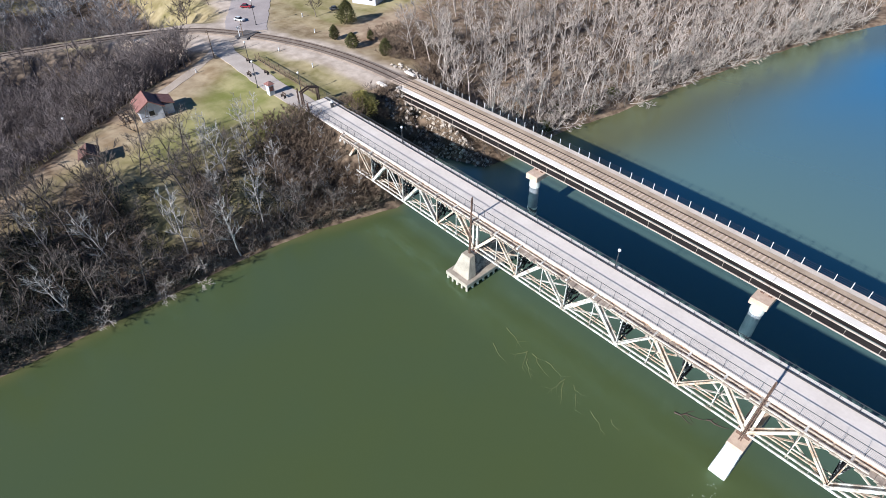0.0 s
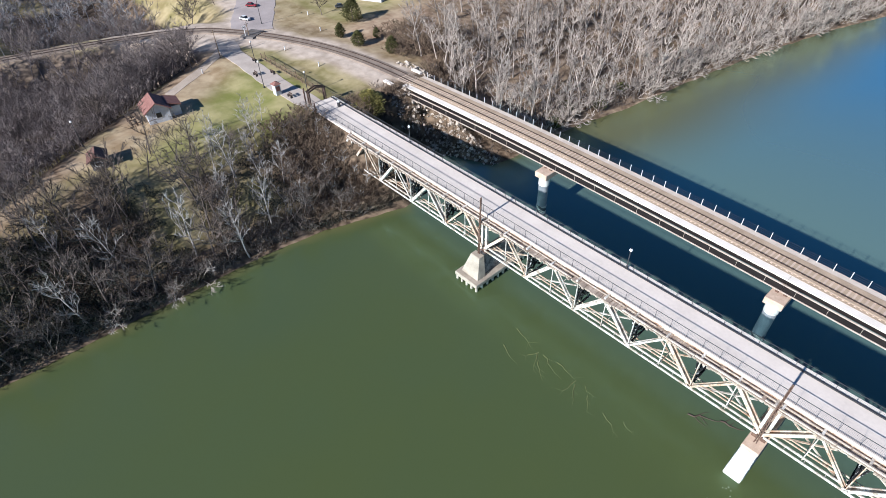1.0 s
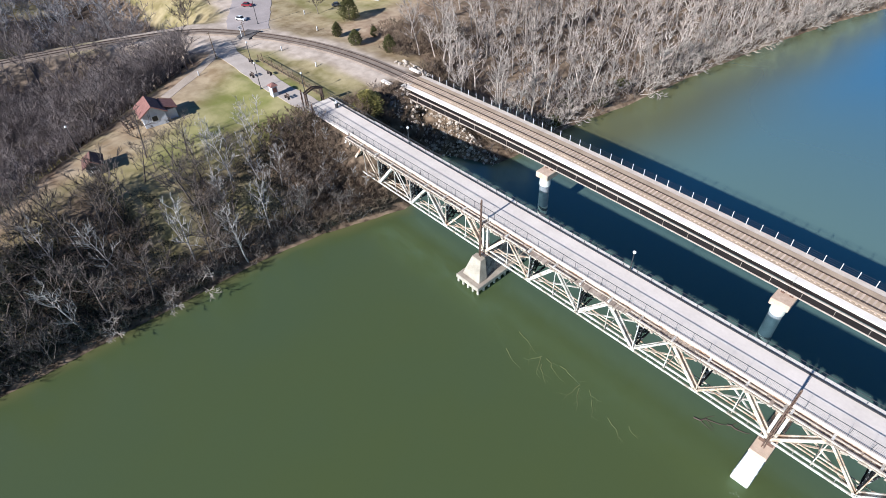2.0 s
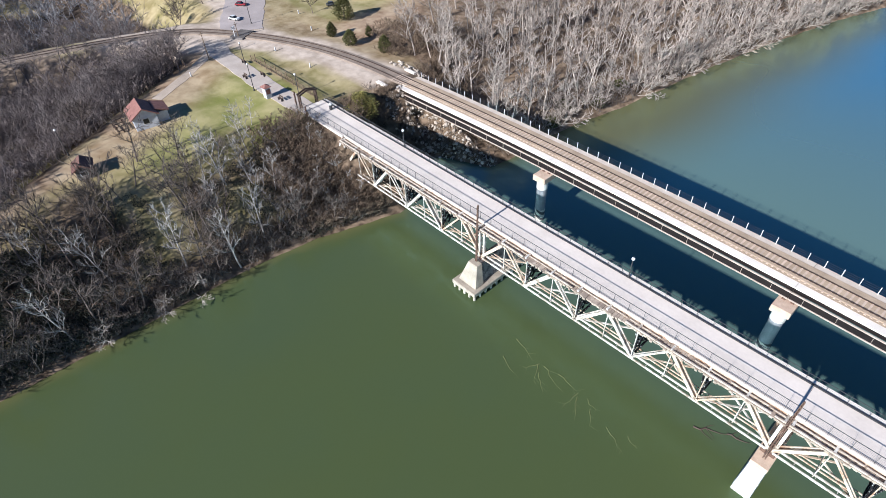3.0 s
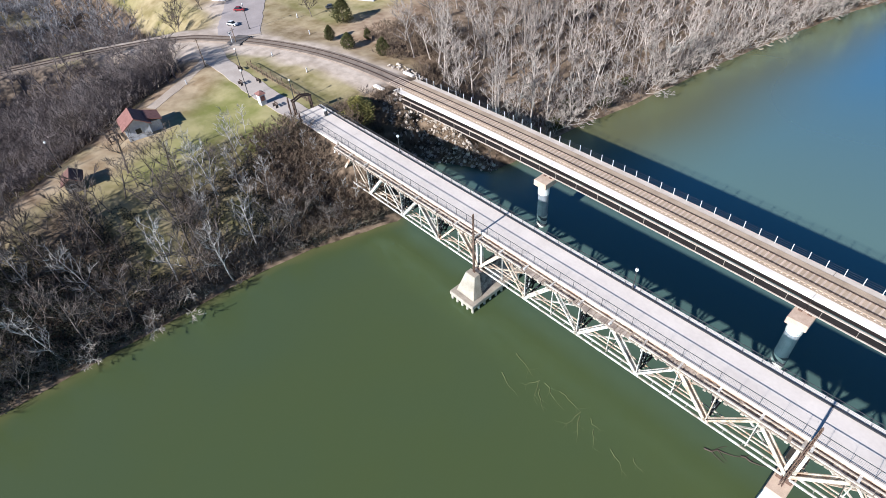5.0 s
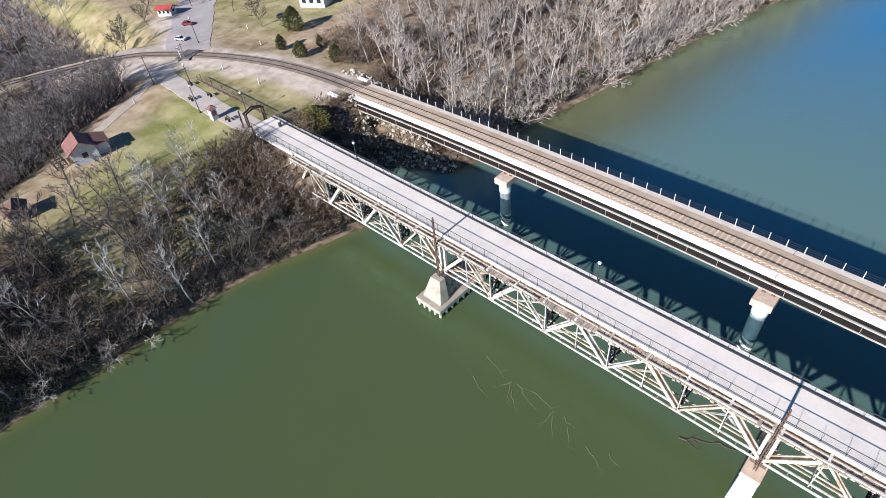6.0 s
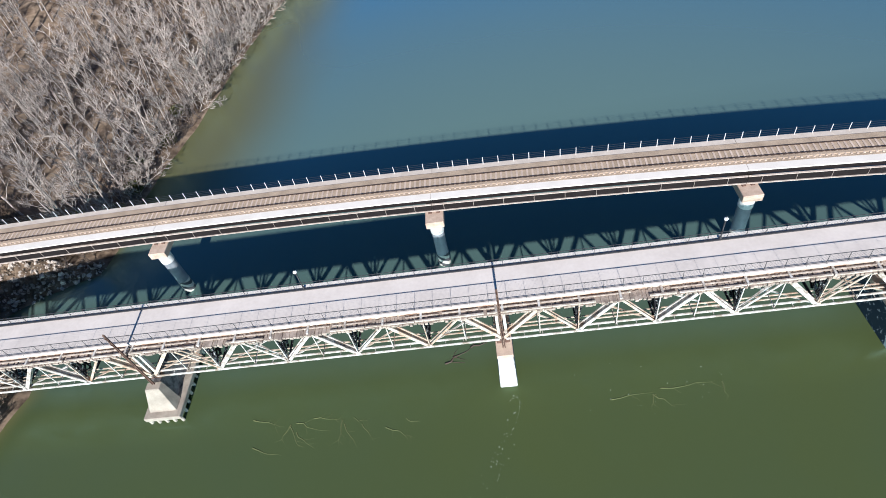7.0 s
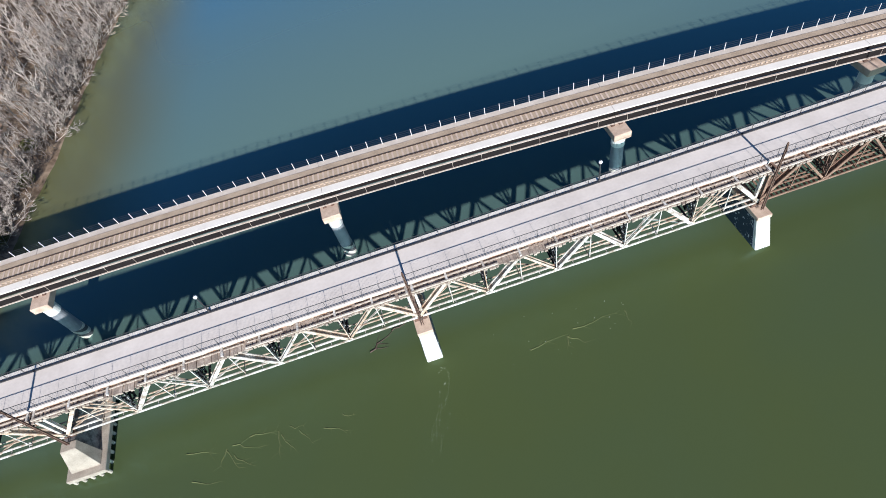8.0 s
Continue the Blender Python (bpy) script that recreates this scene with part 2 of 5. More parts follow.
def box(bm, x0, x1, y0, y1, z0, z1):
    v = [bm.verts.new(p) for p in ((x0, y0, z0), (x1, y0, z0), (x1, y1, z0), (x0, y1, z0), (x0, y0, z1), (x1, y0, z1), (x1, y1, z1), (x0, y1, z1))]
    for f in ((3, 2, 1, 0), (4, 5, 6, 7), (0, 1, 5, 4), (1, 2, 6, 5), (2, 3, 7, 6), (3, 0, 4, 7)):
        bm.faces.new([v[i] for i in f])
    return v


def boxed(*dims):
    bm = bmesh.new()
    box(bm, *dims)
    return bm


def bevel(bm, width):
    bmesh.ops.bevel(bm, geom=list(bm.edges), offset=width, segments=1, affect="EDGES")
    return bm


def bar(bm, a, b, w, h, up=(0, 0, 1)):
    """A straight bar of width w and height h from a to b."""
    a, b = Vector(a), Vector(b)
    d = (b - a).normalized()
    s = d.cross(Vector(up))
    s = (s if s.length > 1e-4 else d.cross(Vector((0, 1, 0)))).normalized()
    u = s.cross(d)
    v = [bm.verts.new(p + s * (i * w / 2) + u * (j * h / 2)) for p in (a, b) for i, j in ((-1, -1), (1, -1), (1, 1), (-1, 1))]
    for f in ((3, 2, 1, 0), (4, 5, 6, 7), (0, 1, 5, 4), (1, 2, 6, 5), (2, 3, 7, 6), (3, 0, 4, 7)):
        bm.faces.new([v[i] for i in f])


def barred(*args, **kw):
    bm = bmesh.new()
    bar(bm, *args, **kw)
    return bm


def tube(bm, a, b, r0, r1, n=6, caps=True):
    a, b = Vector(a), Vector(b)
    d = (b - a).normalized()
    s = d.cross(Vector((0, 0, 1)))
    s = (s if s.length > 1e-3 else Vector((1, 0, 0))).normalized()
    u = s.cross(d)
    rings = []
    for p, r in ((a, r0), (b, r1)):
        rings.append([bm.verts.new(p + (s * math.cos(k * math.tau / n) + u * math.sin(k * math.tau / n)) * r) for k in range(n)])
    for k in range(n):
        bm.faces.new((rings[0][k], rings[0][(k + 1) % n], rings[1][(k + 1) % n], rings[1][k]))
    if caps and n > 2:
        bm.faces.new(rings[0][::-1])
        bm.faces.new(rings[1])


def tubed(*args, **kw):
    bm = bmesh.new()
    tube(bm, *args, **kw)
    return bm


def lathe(bm, profile, n=16, at=(0, 0, 0)):
    """Spins (radius, height) pairs round the vertical axis at a place."""
    rings = []
    for r, h in profile:
        rings.append([bm.verts.new((at[0] + r * math.cos(k * math.tau / n), at[1] + r * math.sin(k * math.tau / n), at[2] + h)) for k in range(n)])
    for q, w in zip(rings, rings[1:]):
        for k in range(n):
            bm.faces.new((q[k], q[(k + 1) % n], w[(k + 1) % n], w[k]))
    bm.faces.new(rings[0][::-1])
    bm.faces.new(rings[-1])
    return bm


def loft(bm, lower, upper):
    """A solid between two rings of equally many corners."""
    q, w = [bm.verts.new(p) for p in lower], [bm.verts.new(p) for p in upper]
    for k in range(len(q)):
        j = (k + 1) % len(q)
        bm.faces.new((q[k], q[j], w[j], w[k]))
    bm.faces.new(q[::-1])
    bm.faces.new(w)
    return bm


def step(a, b, x):
    t = min(1.0, max(0.0, (x - a) / (b - a)))
    return t * t * (3 - 2 * t)


# ---- the lie of the land ----
DECK = 9.6          # top of the footbridge's deck
RAIL = 9.45         # top of the railway bridge's deck
SHORE = [(-900, -125), (-300, -80), (-120, -66), (-51, -60.9), (-42, -60.6), (-33, -60.1), (-22.4, -60.0), (-16, -59.6), (-10.4, -58.6), (-3.8, -56.4), (2.7, -54.4), (6, -61),
         (10, -66), (14, -64.5), (17, -60), (19.5, -53.5), (23.5, -52.3), (33, -52.4), (41, -51.5), (50, -49.2), (62.5, -47.5), (79, -45.2), (98, -41.6), (119, -36.8),
         (137, -31), (230, 4), (440, 94), (940, 304), (3500, 1200)]


def shore(y):
    for (y0, x0), (y1, x1) in zip(SHORE, SHORE[1:]):
        if y <= y1:
            return x0 + (x1 - x0) * max(0.0, (y - y0) / (y1 - y0))
    return SHORE[-1][1]


def rail_y(x):
    """The middle of the railway, over the bridge and over land."""
    if x > -72:
        return 18.45 - (x + 45) ** 2 / 1800
    d = -72 - x
    return 18.05 - 0.0012 * d ** 2.42 - 0.09 * max(0.0, d - 48) ** 2


def rail_gap(x, y):
    """How far a place lies from the middle of the railway, square to it."""
    x = max(x, -142)
    return abs(y - rail_y(x)) / math.hypot(1, rail_y(x + 0.5) - rail_y(x - 0.5))


def land(x, y):
    """The height of the ground."""
    inland = shore(y) - x
    if inland < 0:
        return max(-4.0, inland * 0.35)
    wob = noise.noise((x * 0.05, y * 0.05, 0)) * 1.2 + noise.noise((x * 0.2, y * 0.2, 3)) * 0.35
    top, run = 9.0, 20.0
    if -4 < y < 16:
        run = 20.0 - 10.5 * step(-4, 2, y)
    if y > 21:
        top, run = 9.0 + 4.0 * step(35, 120, y), 30.0 + 20 * step(24, 80, y)
    h = 0.5 * step(0, 0.8, inland) + (top - 0.5) * step(0.5, run, inland)
    h += wob * step(2, 10, inland) * (1 - step(run - 4, run + 4, inland) * 0.75)
    # the ground falls away behind the ridge into a wooded hollow
    ridge = (-(x + 83) * 0.82 - (y + 35) * 0.57)
    if y < 25:
        h -= 8.5 * step(2.5, 20, ridge) * (1 - step(-6, 14, y))
    far = math.hypot(x + 60, y)
    h += step(250, 1500, far) * (25 + 45 * noise.noise((x * 0.0012, y * 0.0012, 7)))
    # level bed for the railway and the path to the footbridge
    if x < -66:
        t = rail_gap(x, y)
        k = (1 - step(3.0, 9.0, t)) * step(66, 71, -x) * (1 - step(185, 200, -x))
        h = h * (1 - k) + (RAIL - 0.14) * k
        k = (1 - step(3.0, 7.0, abs(y - 1.0))) * step(74, 78, -x) * (1 - step(122, 140, -x))
        h = h * (1 - k) + (DECK - 0.35) * k
    return h


def axis(lo, hi, fine_lo, fine_hi, stepw, grow=1.25):
    a = list(np.arange(fine_lo, fine_hi + 0.01, stepw))
    s, w = fine_lo, stepw
    while s > lo:
        w *= grow
        s -= w
        a.insert(0, s)
    s, w = fine_hi, stepw
    while s < hi:
        w *= grow
        s += w
        a.append(s)
    return a


def ground_material():
    m = bpy.data.materials.new("winter_ground")
    m.use_nodes = True
    n, l = m.node_tree.nodes, m.node_tree.links
    b = n["Principled BSDF"]
    b.inputs["Roughness"].default_value = 0.95
    b.inputs["Specular IOR Level"].default_value = 0.15
    geo = n.new("ShaderNodeNewGeometry")
    att = n.new("ShaderNodeVertexColor")
    att.layer_name = "cover"
    sep = n.new("ShaderNodeSeparateColor")
    l.new(att.outputs["Color"], sep.inputs["Color"])

    def field(scale, detail, c0, c1, p0=0.35, p1=0.65):
        t, r = n.new("ShaderNodeTexNoise"), n.new("ShaderNodeValToRGB")
        t.inputs["Scale"].default_value, t.inputs["Detail"].default_value = scale, detail
        r.color_ramp.elements[0].position, r.color_ramp.elements[1].position = p0, p1
        r.color_ramp.elements[0].color, r.color_ramp.elements[1].color = (*c0, 1), (*c1, 1)
        l.new(geo.outputs["Position"], t.inputs["Vector"])
        l.new(t.outputs["Fac"], r.inputs["Fac"])
        return r.outputs["Color"], t.outputs["Fac"]

    litter, lf = field(0.8, 8, (0.055, 0.038, 0.026), (0.245, 0.175, 0.12))
    grass, _ = field(0.2, 10, (0.20, 0.205, 0.055), (0.40, 0.345, 0.165), 0.36, 0.66)
    straw, _ = field(0.4, 9, (0.30, 0.195, 0.125), (0.50, 0.375, 0.255))
    last = litter
    dust, _ = field(0.5, 9, (0.42, 0.335, 0.265), (0.61, 0.50, 0.41))
    for chan, colour in (("Red", grass), ("Green", straw), ("Blue", dust)):
        mx = n.new("ShaderNodeMix")
        mx.data_type = "RGBA"
        l.new(sep.outputs[chan], mx.inputs["Factor"])
        l.new(last, mx.inputs["A"])
        l.new(colour, mx.inputs["B"])
        last = mx.outputs["Result"]
    l.new(last, b.inputs["Base Color"])
    bp = n.new("ShaderNodeBump")
    bp.inputs["Strength"].default_value, bp.inputs["Distance"].default_value = 0.6, 0.12
    l.new(lf, bp.inputs["Height"])
    l.new(bp.outputs[0], b.inputs["Normal"])
    return m


def cover(x, y):
    """How much lawn and how much dry straw covers the ground."""
    ridge = (-(x + 83) * 0.82 - (y + 35) * 0.57)
    inland = shore(y) - x
    n0 = noise.noise((x * 0.08, y * 0.08, 5)) * 4
    lawn = straw = 0.0
    if y < 13:
        edge = -71.5 - 0.08 * abs(y) + n0 * 1.6
        lawn = step(0, 6, edge - x) * (1 - step(-2, 3, ridge + n0 * 0.3))
        straw = 0.8 * (1 - step(2, 9, abs(ridge + 1))) * step(0, 8, edge - x)
        if y < -9:   # grass and bare straw show between the trees of the bank
            bare = step(0.0, 0.22, noise.noise((x * 0.09, y * 0.09, 12))) * step(4, 8, inland)
            lawn, straw = max(lawn, 0.75 * bare), max(straw, 0.3 * bare)
        if y > 3:
            lawn, straw = 0.85 * step(2, 7, -72 - x), (0.35 + n0 * 0.08) * step(2, 7, -72 - x)
    if 13 <= y < 26 and x < -75:
        lawn, straw = 0.5, 0.6
    if y >= 22 and x < -80:
        k = step(82, 93, -x + n0) * (1 - step(29, 44, y - (-x - 82) * 0.6 + n0))
        lawn, straw = max(lawn, 0.95 * k * step(99, 107, -x)), max(straw, 0.9 * k * (1 - 0.7 * step(99, 109, -x)))
    if y >= 24 and x > -103:
        straw = max(straw, 0.28)
    if -160 < x < -112 and y > 2:
        lawn = max(lawn, 0.75 * (1 - step(60, 90, y)))
        straw = max(straw, 0.35)
    return lawn, straw


def dusty(x, y):
    """How much pale gravel and dust covers the ground by the railway and the car park."""
    if not (-142 < x < -72 and -35 < y < 40):
        return 0.0
    n0 = noise.noise((x * 0.12, y * 0.12, 8)) * 1.6 + noise.noise((x * 0.4, y * 0.4, 2)) * 0.8
    s = (y - rail_y(x)) / math.hypot(1, rail_y(x + 0.5) - rail_y(x - 0.5)) + n0
    wide = 4.8 + 5.5 * step(106, 114, -x)
    k = step(-wide - 1.2, -wide + 0.6, s) * (1 - step(2.4 + 1.4 * step(112, 124, -x), 4.6 + 1.4 * step(112, 124, -x), s)) * step(73, 76, -x)
    k *= 1 - step(10, 17, -y) * 0.8
    t = (x + 115) * -0.9 + (y - 9) * 0.45
    off = abs((y - 9) * 0.9 + (x + 115) * 0.45) + n0
    return max(k, step(-3, 0, t) * (1 - step(24, 32, t)) * (1 - step(3.5, 7.0, off)))


def build_ground():
    xs = axis(-3800, 1500, -150, -28, 1.5)
    ys = axis(-1500, 3800, -75, 142, 1.5)
    nx, ny = len(xs), len(ys)
    verts = [(x, y, land(x, y)) for y in ys for x in xs]
    faces = [(j * nx + i, j * nx + i + 1, (j + 1) * nx + i + 1, (j + 1) * nx + i) for j in range(ny - 1) for i in range(nx - 1)]
    me = bpy.data.meshes.new("ground")
    me.from_pydata(verts, [], faces)
    me.polygons.foreach_set("use_smooth", [True] * len(me.polygons))
    col = me.color_attributes.new("cover", "FLOAT_COLOR", "POINT")
    vals = []
    for x, y, _ in verts:
        a, s = cover(x, y)
        vals += [a, s, dusty(x, y), 1]
    col.data.foreach_set("color", vals)
    me.materials.append(ground_material())
    return tagged(new("ground", me), "winter ground with leaf litter, dry grass and lawn", "ground", kind="structure")


ground = build_ground()


def build_water():
    xs = axis(-300, 3800, -70, -20, 1.0)
    ys = axis(-1500, 3800, -75, 142, 1.5)
    nx, ny = len(xs), len(ys)
    verts = [(x, y, 0.0) for y in ys for x in xs]
    faces = [(j * nx + i, j * nx + i + 1, (j + 1) * nx + i + 1, (j + 1) * nx + i) for j in range(ny - 1) for i in range(nx - 1)]
    me = bpy.data.meshes.new("water")
    me.from_pydata(verts, [], faces)
    col = me.color_attributes.new("shallow_and_reflection", "FLOAT_COLOR", "POINT")
    vals = []
    for x, y, _ in verts:
        d = x - shore(y)
        k = max(0.0, 1 - max(0.0, d) / (2.0 + 1.2 * noise.noise((x * 0.3, y * 0.3, 0)))) * 0.9 if d < 6 else 0.0
        # wide band: the wood's reflection put into the water colour
        if y > 20 and d < 42:
            k = max(k, (1 - step(6, 24 + 5 * noise.noise((x * 0.05, y * 0.05, 4)), d)) * step(20, 34, y))
        vals += [k, k, k, 1]
    col.data.foreach_set("color", vals)
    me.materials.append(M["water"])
    return tagged(new("water", me), "still green river water", "water", kind="structure")


water = build_water()

# ---- footbridge: four deck-truss spans ----
LOW, TOP = 4.45, 8.75       # middle of the lower and the upper chord
NEAR, FAR = 0.0, 4.4        # planes of the two trusses
SPANS = [(-64.8, -36.0, "steel_white"), (-36.0, 0.0, "steel_white"), (0.0, 36.0, "steel_white"), (36.0, 72.0, "steel_brown"), (72.0, 108.0, "steel_brown")]


def laced(bm, a, b, w, flat, n):
    """A built-up member: two bars side by side with zigzag lacing between them."""
    a, b = Vector(a), Vector(b)
    off = Vector((0, w / 2, 0))
    for s in (-1, 1):
        bar(bm, a + off * s, b + off * s, 0.09, flat)
    for k in range(n):
        p, q = a.lerp(b, k / n), a.lerp(b, (k + 1) / n)
        s = 1 if k % 2 else -1
        bar(bm, p + off * s, q - off * s, 0.07, 0.05)


def truss_span(x0, x1, paint):
    span = thing("truss_span", "white-painted riveted steel deck truss span, rust showing at its joints" if paint == "steel_white"
                 else "rust-brown riveted steel deck truss span", "bridge truss", "spans of the footbridge")
    n = round((x1 - x0) / 7.2)
    p = (x1 - x0) / n
    wear = random.Random(int(x0) + 3)
    coat = lambda k: "steel_stained" if paint == "steel_white" and wear.random() < (0.75 if k in (0, n - 1) else 0.22) else paint
    for y in (NEAR, FAR):
        bm = bmesh.new()
        for s in (-0.2, 0.2):
            bar(bm, (x0 + 0.2, y + s, TOP), (x1 - 0.2, y + s, TOP), 0.1, 0.42)
        bar(bm, (x0 + 0.2, y, TOP + 0.22), (x1 - 0.2, y, TOP + 0.22), 0.6, 0.04)
        part("top_chord", bm, paint, span)
        bm = bmesh.new()
        for s in (-0.3, 0.3):
            bar(bm, (x0 + 0.3, y + s, LOW), (x1 - 0.3, y + s, LOW), 0.09, 0.24)
        for k in range(n * 4):
            xa = x0 + 0.3 + k * (x1 - x0 - 0.6) / (n * 4)
            bar(bm, (xa, y - 0.3, LOW), (xa, y + 0.3, LOW), 0.06, 0.05)
        part("bottom_chord", bm, paint, span)
        for k in range(n):
            a, m, b = (x0 + k * p, y, LOW), (x0 + (k + 0.5) * p, y, TOP), (x0 + (k + 1) * p, y, LOW)
            for q, towards in ((a, k <= n // 2), (b, k >= n // 2)):
                bm = bmesh.new()
                heavy = (q is a and k < 3) or (q is b and k >= 2)
                if heavy:
                    laced(bm, q, m, 0.5, 0.34, 9)
                    bar(bm, q, m, 0.46, 0.03)
                else:
                    for s in (-0.17, 0.17):
                        bar(bm, (q[0], y + s, q[2]), (m[0], y + s, m[2]), 0.07, 0.22)
                part("diagonal", bm, coat(k), span)
            part("hanger", barred((m[0], y, TOP), (m[0], y, LOW), 0.09, 0.07), paint, span)
            if k:
                bm = bmesh.new()
                laced(bm, a, (a[0], y, TOP), 0.3, 0.16, 8)
                part("post", bm, coat(k), span)
            for q in (a, m):
                if q is a and k == 0:
                    continue
                z = q[2]
                s = 1 if z < 6 else -1
                for yy in (y - 0.28, y + 0.28):
                    ring = lambda w, h: [(q[0] - w, yy - 0.015, h), (q[0] + w, yy - 0.015, h), (q[0] + w, yy + 0.015, h), (q[0] - w, yy + 0.015, h)]
                    bm = loft(bmesh.new(), ring(0.36, z - 0.18 * s), ring(0.24, z + 0.36 * s))
                    part("gusset_plate", bm, coat(k), span)
        if y == NEAR:
            # added pair of beams, standing in for the far truss's bottom chord
            for yy in (0.9, 1.3):
                part("added_inner_beam", barred((x0 + 0.3, yy, LOW + 0.02), (x1 - 0.3, yy, LOW + 0.02), 0.09, 0.13), "steel_stained" if paint == "steel_white" else paint, span, "stained beam added inside the truss in place of the far chord")
        for xe in (x0 + 0.35, x1 - 0.35):
            part("end_post", barred((xe, y, LOW), (xe, y, TOP), 0.26, 0.3, up=(0, 1, 0)), paint, span)
    # bracing between the two trusses
    for k in range(1, n):
        x = x0 + k * p
        bm = bmesh.new()
        bar(bm, (x, NEAR, LOW + 0.05), (x, FAR, LOW + 0.05), 0.2, 0.18)
        bar(bm, (x, NEAR, TOP - 0.9), (x, FAR, TOP - 0.9), 0.12, 0.12)
        for j in range(4):
            ya, yb = NEAR + j * (FAR - NEAR) / 4, NEAR + (j + 1) * (FAR - NEAR) / 4
            for i in range(4):
                za, zb = LOW + 0.8 + i * 0.88, LOW + 0.8 + (i + 1) * 0.88
                bar(bm, (x - 0.06, ya, za), (x - 0.06, yb, zb), 0.15, 0.13)
                bar(bm, (x + 0.06, yb, za), (x + 0.06, ya, zb), 0.15, 0.13)
            bar(bm, (x, ya + 0.1, LOW + 0.8), (x, ya + 0.1, TOP), 0.14, 0.14)
        for s in (-0.5, 0.5):
            bar(bm, (x + s, NEAR + 0.3, TOP), (x, NEAR + 0.35, LOW + 1.0), 0.2, 0.12)
            bar(bm, (x + s * 1.6, NEAR + 1.1, TOP), (x, NEAR + 1.2, LOW + 1.2), 0.14, 0.1)
        part("sway_frame", bm, "lattice" if paint == "steel_white" else "steel_rust", span, "dark lattice frame between the trusses")
    for k in range(n):
        bm = bmesh.new()
        xa, xb = x0 + k * p, x0 + (k + 1) * p
        bar(bm, (xa, NEAR, LOW), (xb, FAR, LOW), 0.16, 0.12)
        bar(bm, (xa, FAR, LOW - 0.12), (xb, NEAR, LOW - 0.12), 0.16, 0.12)
        bar(bm, ((xa + xb) / 2, NEAR, LOW), ((xa + xb) / 2, FAR, LOW), 0.09, 0.09)
        part("lateral_brace", bm, coat(k), span)
        if paint == "steel_brown":
            bm = bmesh.new()
            for j in range(14):
                xs = xa + (j + 0.5) * p / 14
                bar(bm, (xs, NEAR - 0.1, LOW - 0.2), (xs, FAR + 0.1, LOW - 0.2), 0.22, 0.05)
            part("floor_grating", bm, paint, span, "rust-brown plank floor on the lower chords")
    for k in range(n * 2 + 1):
        x = x0 + min(max(k * p / 2, 0.3), x1 - x0 - 0.3)
        bm = bmesh.new()
        bar(bm, (x, -0.55, TOP + 0.42), (x, FAR + 0.55, TOP + 0.42), 0.2, 0.36)
        part("floor_beam", bm, paint, span)
    return span


def deck_span(x0, x1):
    deck = thing("bridge_deck", "pale concrete footbridge deck slab with a ragged ledge of old ties", "bridge deck", "deck slabs of the footbridge")
    part("slab", boxed(x0, x1, 0.55, 4.75, DECK - 0.22, DECK), "deck", deck)
    for y, w, coat in ((0.36, 0.19, "deck"), (4.75, 0.4, "kerb_white")):
        part("kerb", boxed(x0, x1, y, y + w, DECK - 0.28, DECK + 0.05), coat, deck, "pale concrete edge kerb")
    for y in (0.42, 4.78):
        part("stringer", boxed(x0 + 0.02, x1 - 0.02, y, y + 0.2, DECK - 0.62, DECK - 0.29), "steel_stained", deck, "stained steel edge stringer")
    n = round((x1 - x0) / 0.36)
    rng = random.Random(int(x0 * 7))
    ends = []
    for k in range(n):   # ends of the old bridge ties along the near edge
        x = x0 + (k + 0.5) * (x1 - x0) / n + rng.uniform(-0.07, 0.07)
        if rng.random() < 0.07:
            continue
        m = pose(x, -0.66 - rng.choice((0, 0, 0.03, 0.08, 0.16)), DECK - 0.53 - rng.uniform(0, 0.06), 0, 0, rng.uniform(-3, 3)) @ Matrix.Diagonal((rng.uniform(0.8, 1.2), 1, rng.uniform(0.85, 1.15), 1))
        if not ends:
            ends.append(part("tie_end", bevel(boxed(-0.15, 0.15, -0.02, 1.02, -0.12, 0.12), 0.015), "tie_end", deck, "weathered timber tie end"))
            ends[0].matrix_basis = m
        else:
            twin("tie_end", ends[0], deck, m)
    part("ledge_board", boxed(x0 + 0.02, x1 - 0.02, -0.6, 0.4, DECK - 0.6, DECK - 0.55), "tie_end", deck, "weathered boards between the tie ends")
    for y0, w, h in ((-0.62, 0.17, 0.17), (-0.02, 0.13, 0.1)):   # the old guard timbers on the ties, in lengths with gaps
        x = x0 + 0.1
        while x < x1 - 1.0:
            ln = min(rng.uniform(2.5, 7.0), x1 - 0.1 - x)
            if rng.random() < 0.88:
                dy, dz = rng.uniform(-0.03, 0.03), rng.uniform(-0.03, 0.03)
                part("guard_timber", bevel(boxed(x, x + ln - rng.uniform(0.03, 0.3), y0 + dy, y0 + w + dy, DECK - 0.42, DECK - 0.42 + h + dz), 0.015), "timber_pale", deck, "bleached guard timber on the tie ends")
            x += ln
    return deck


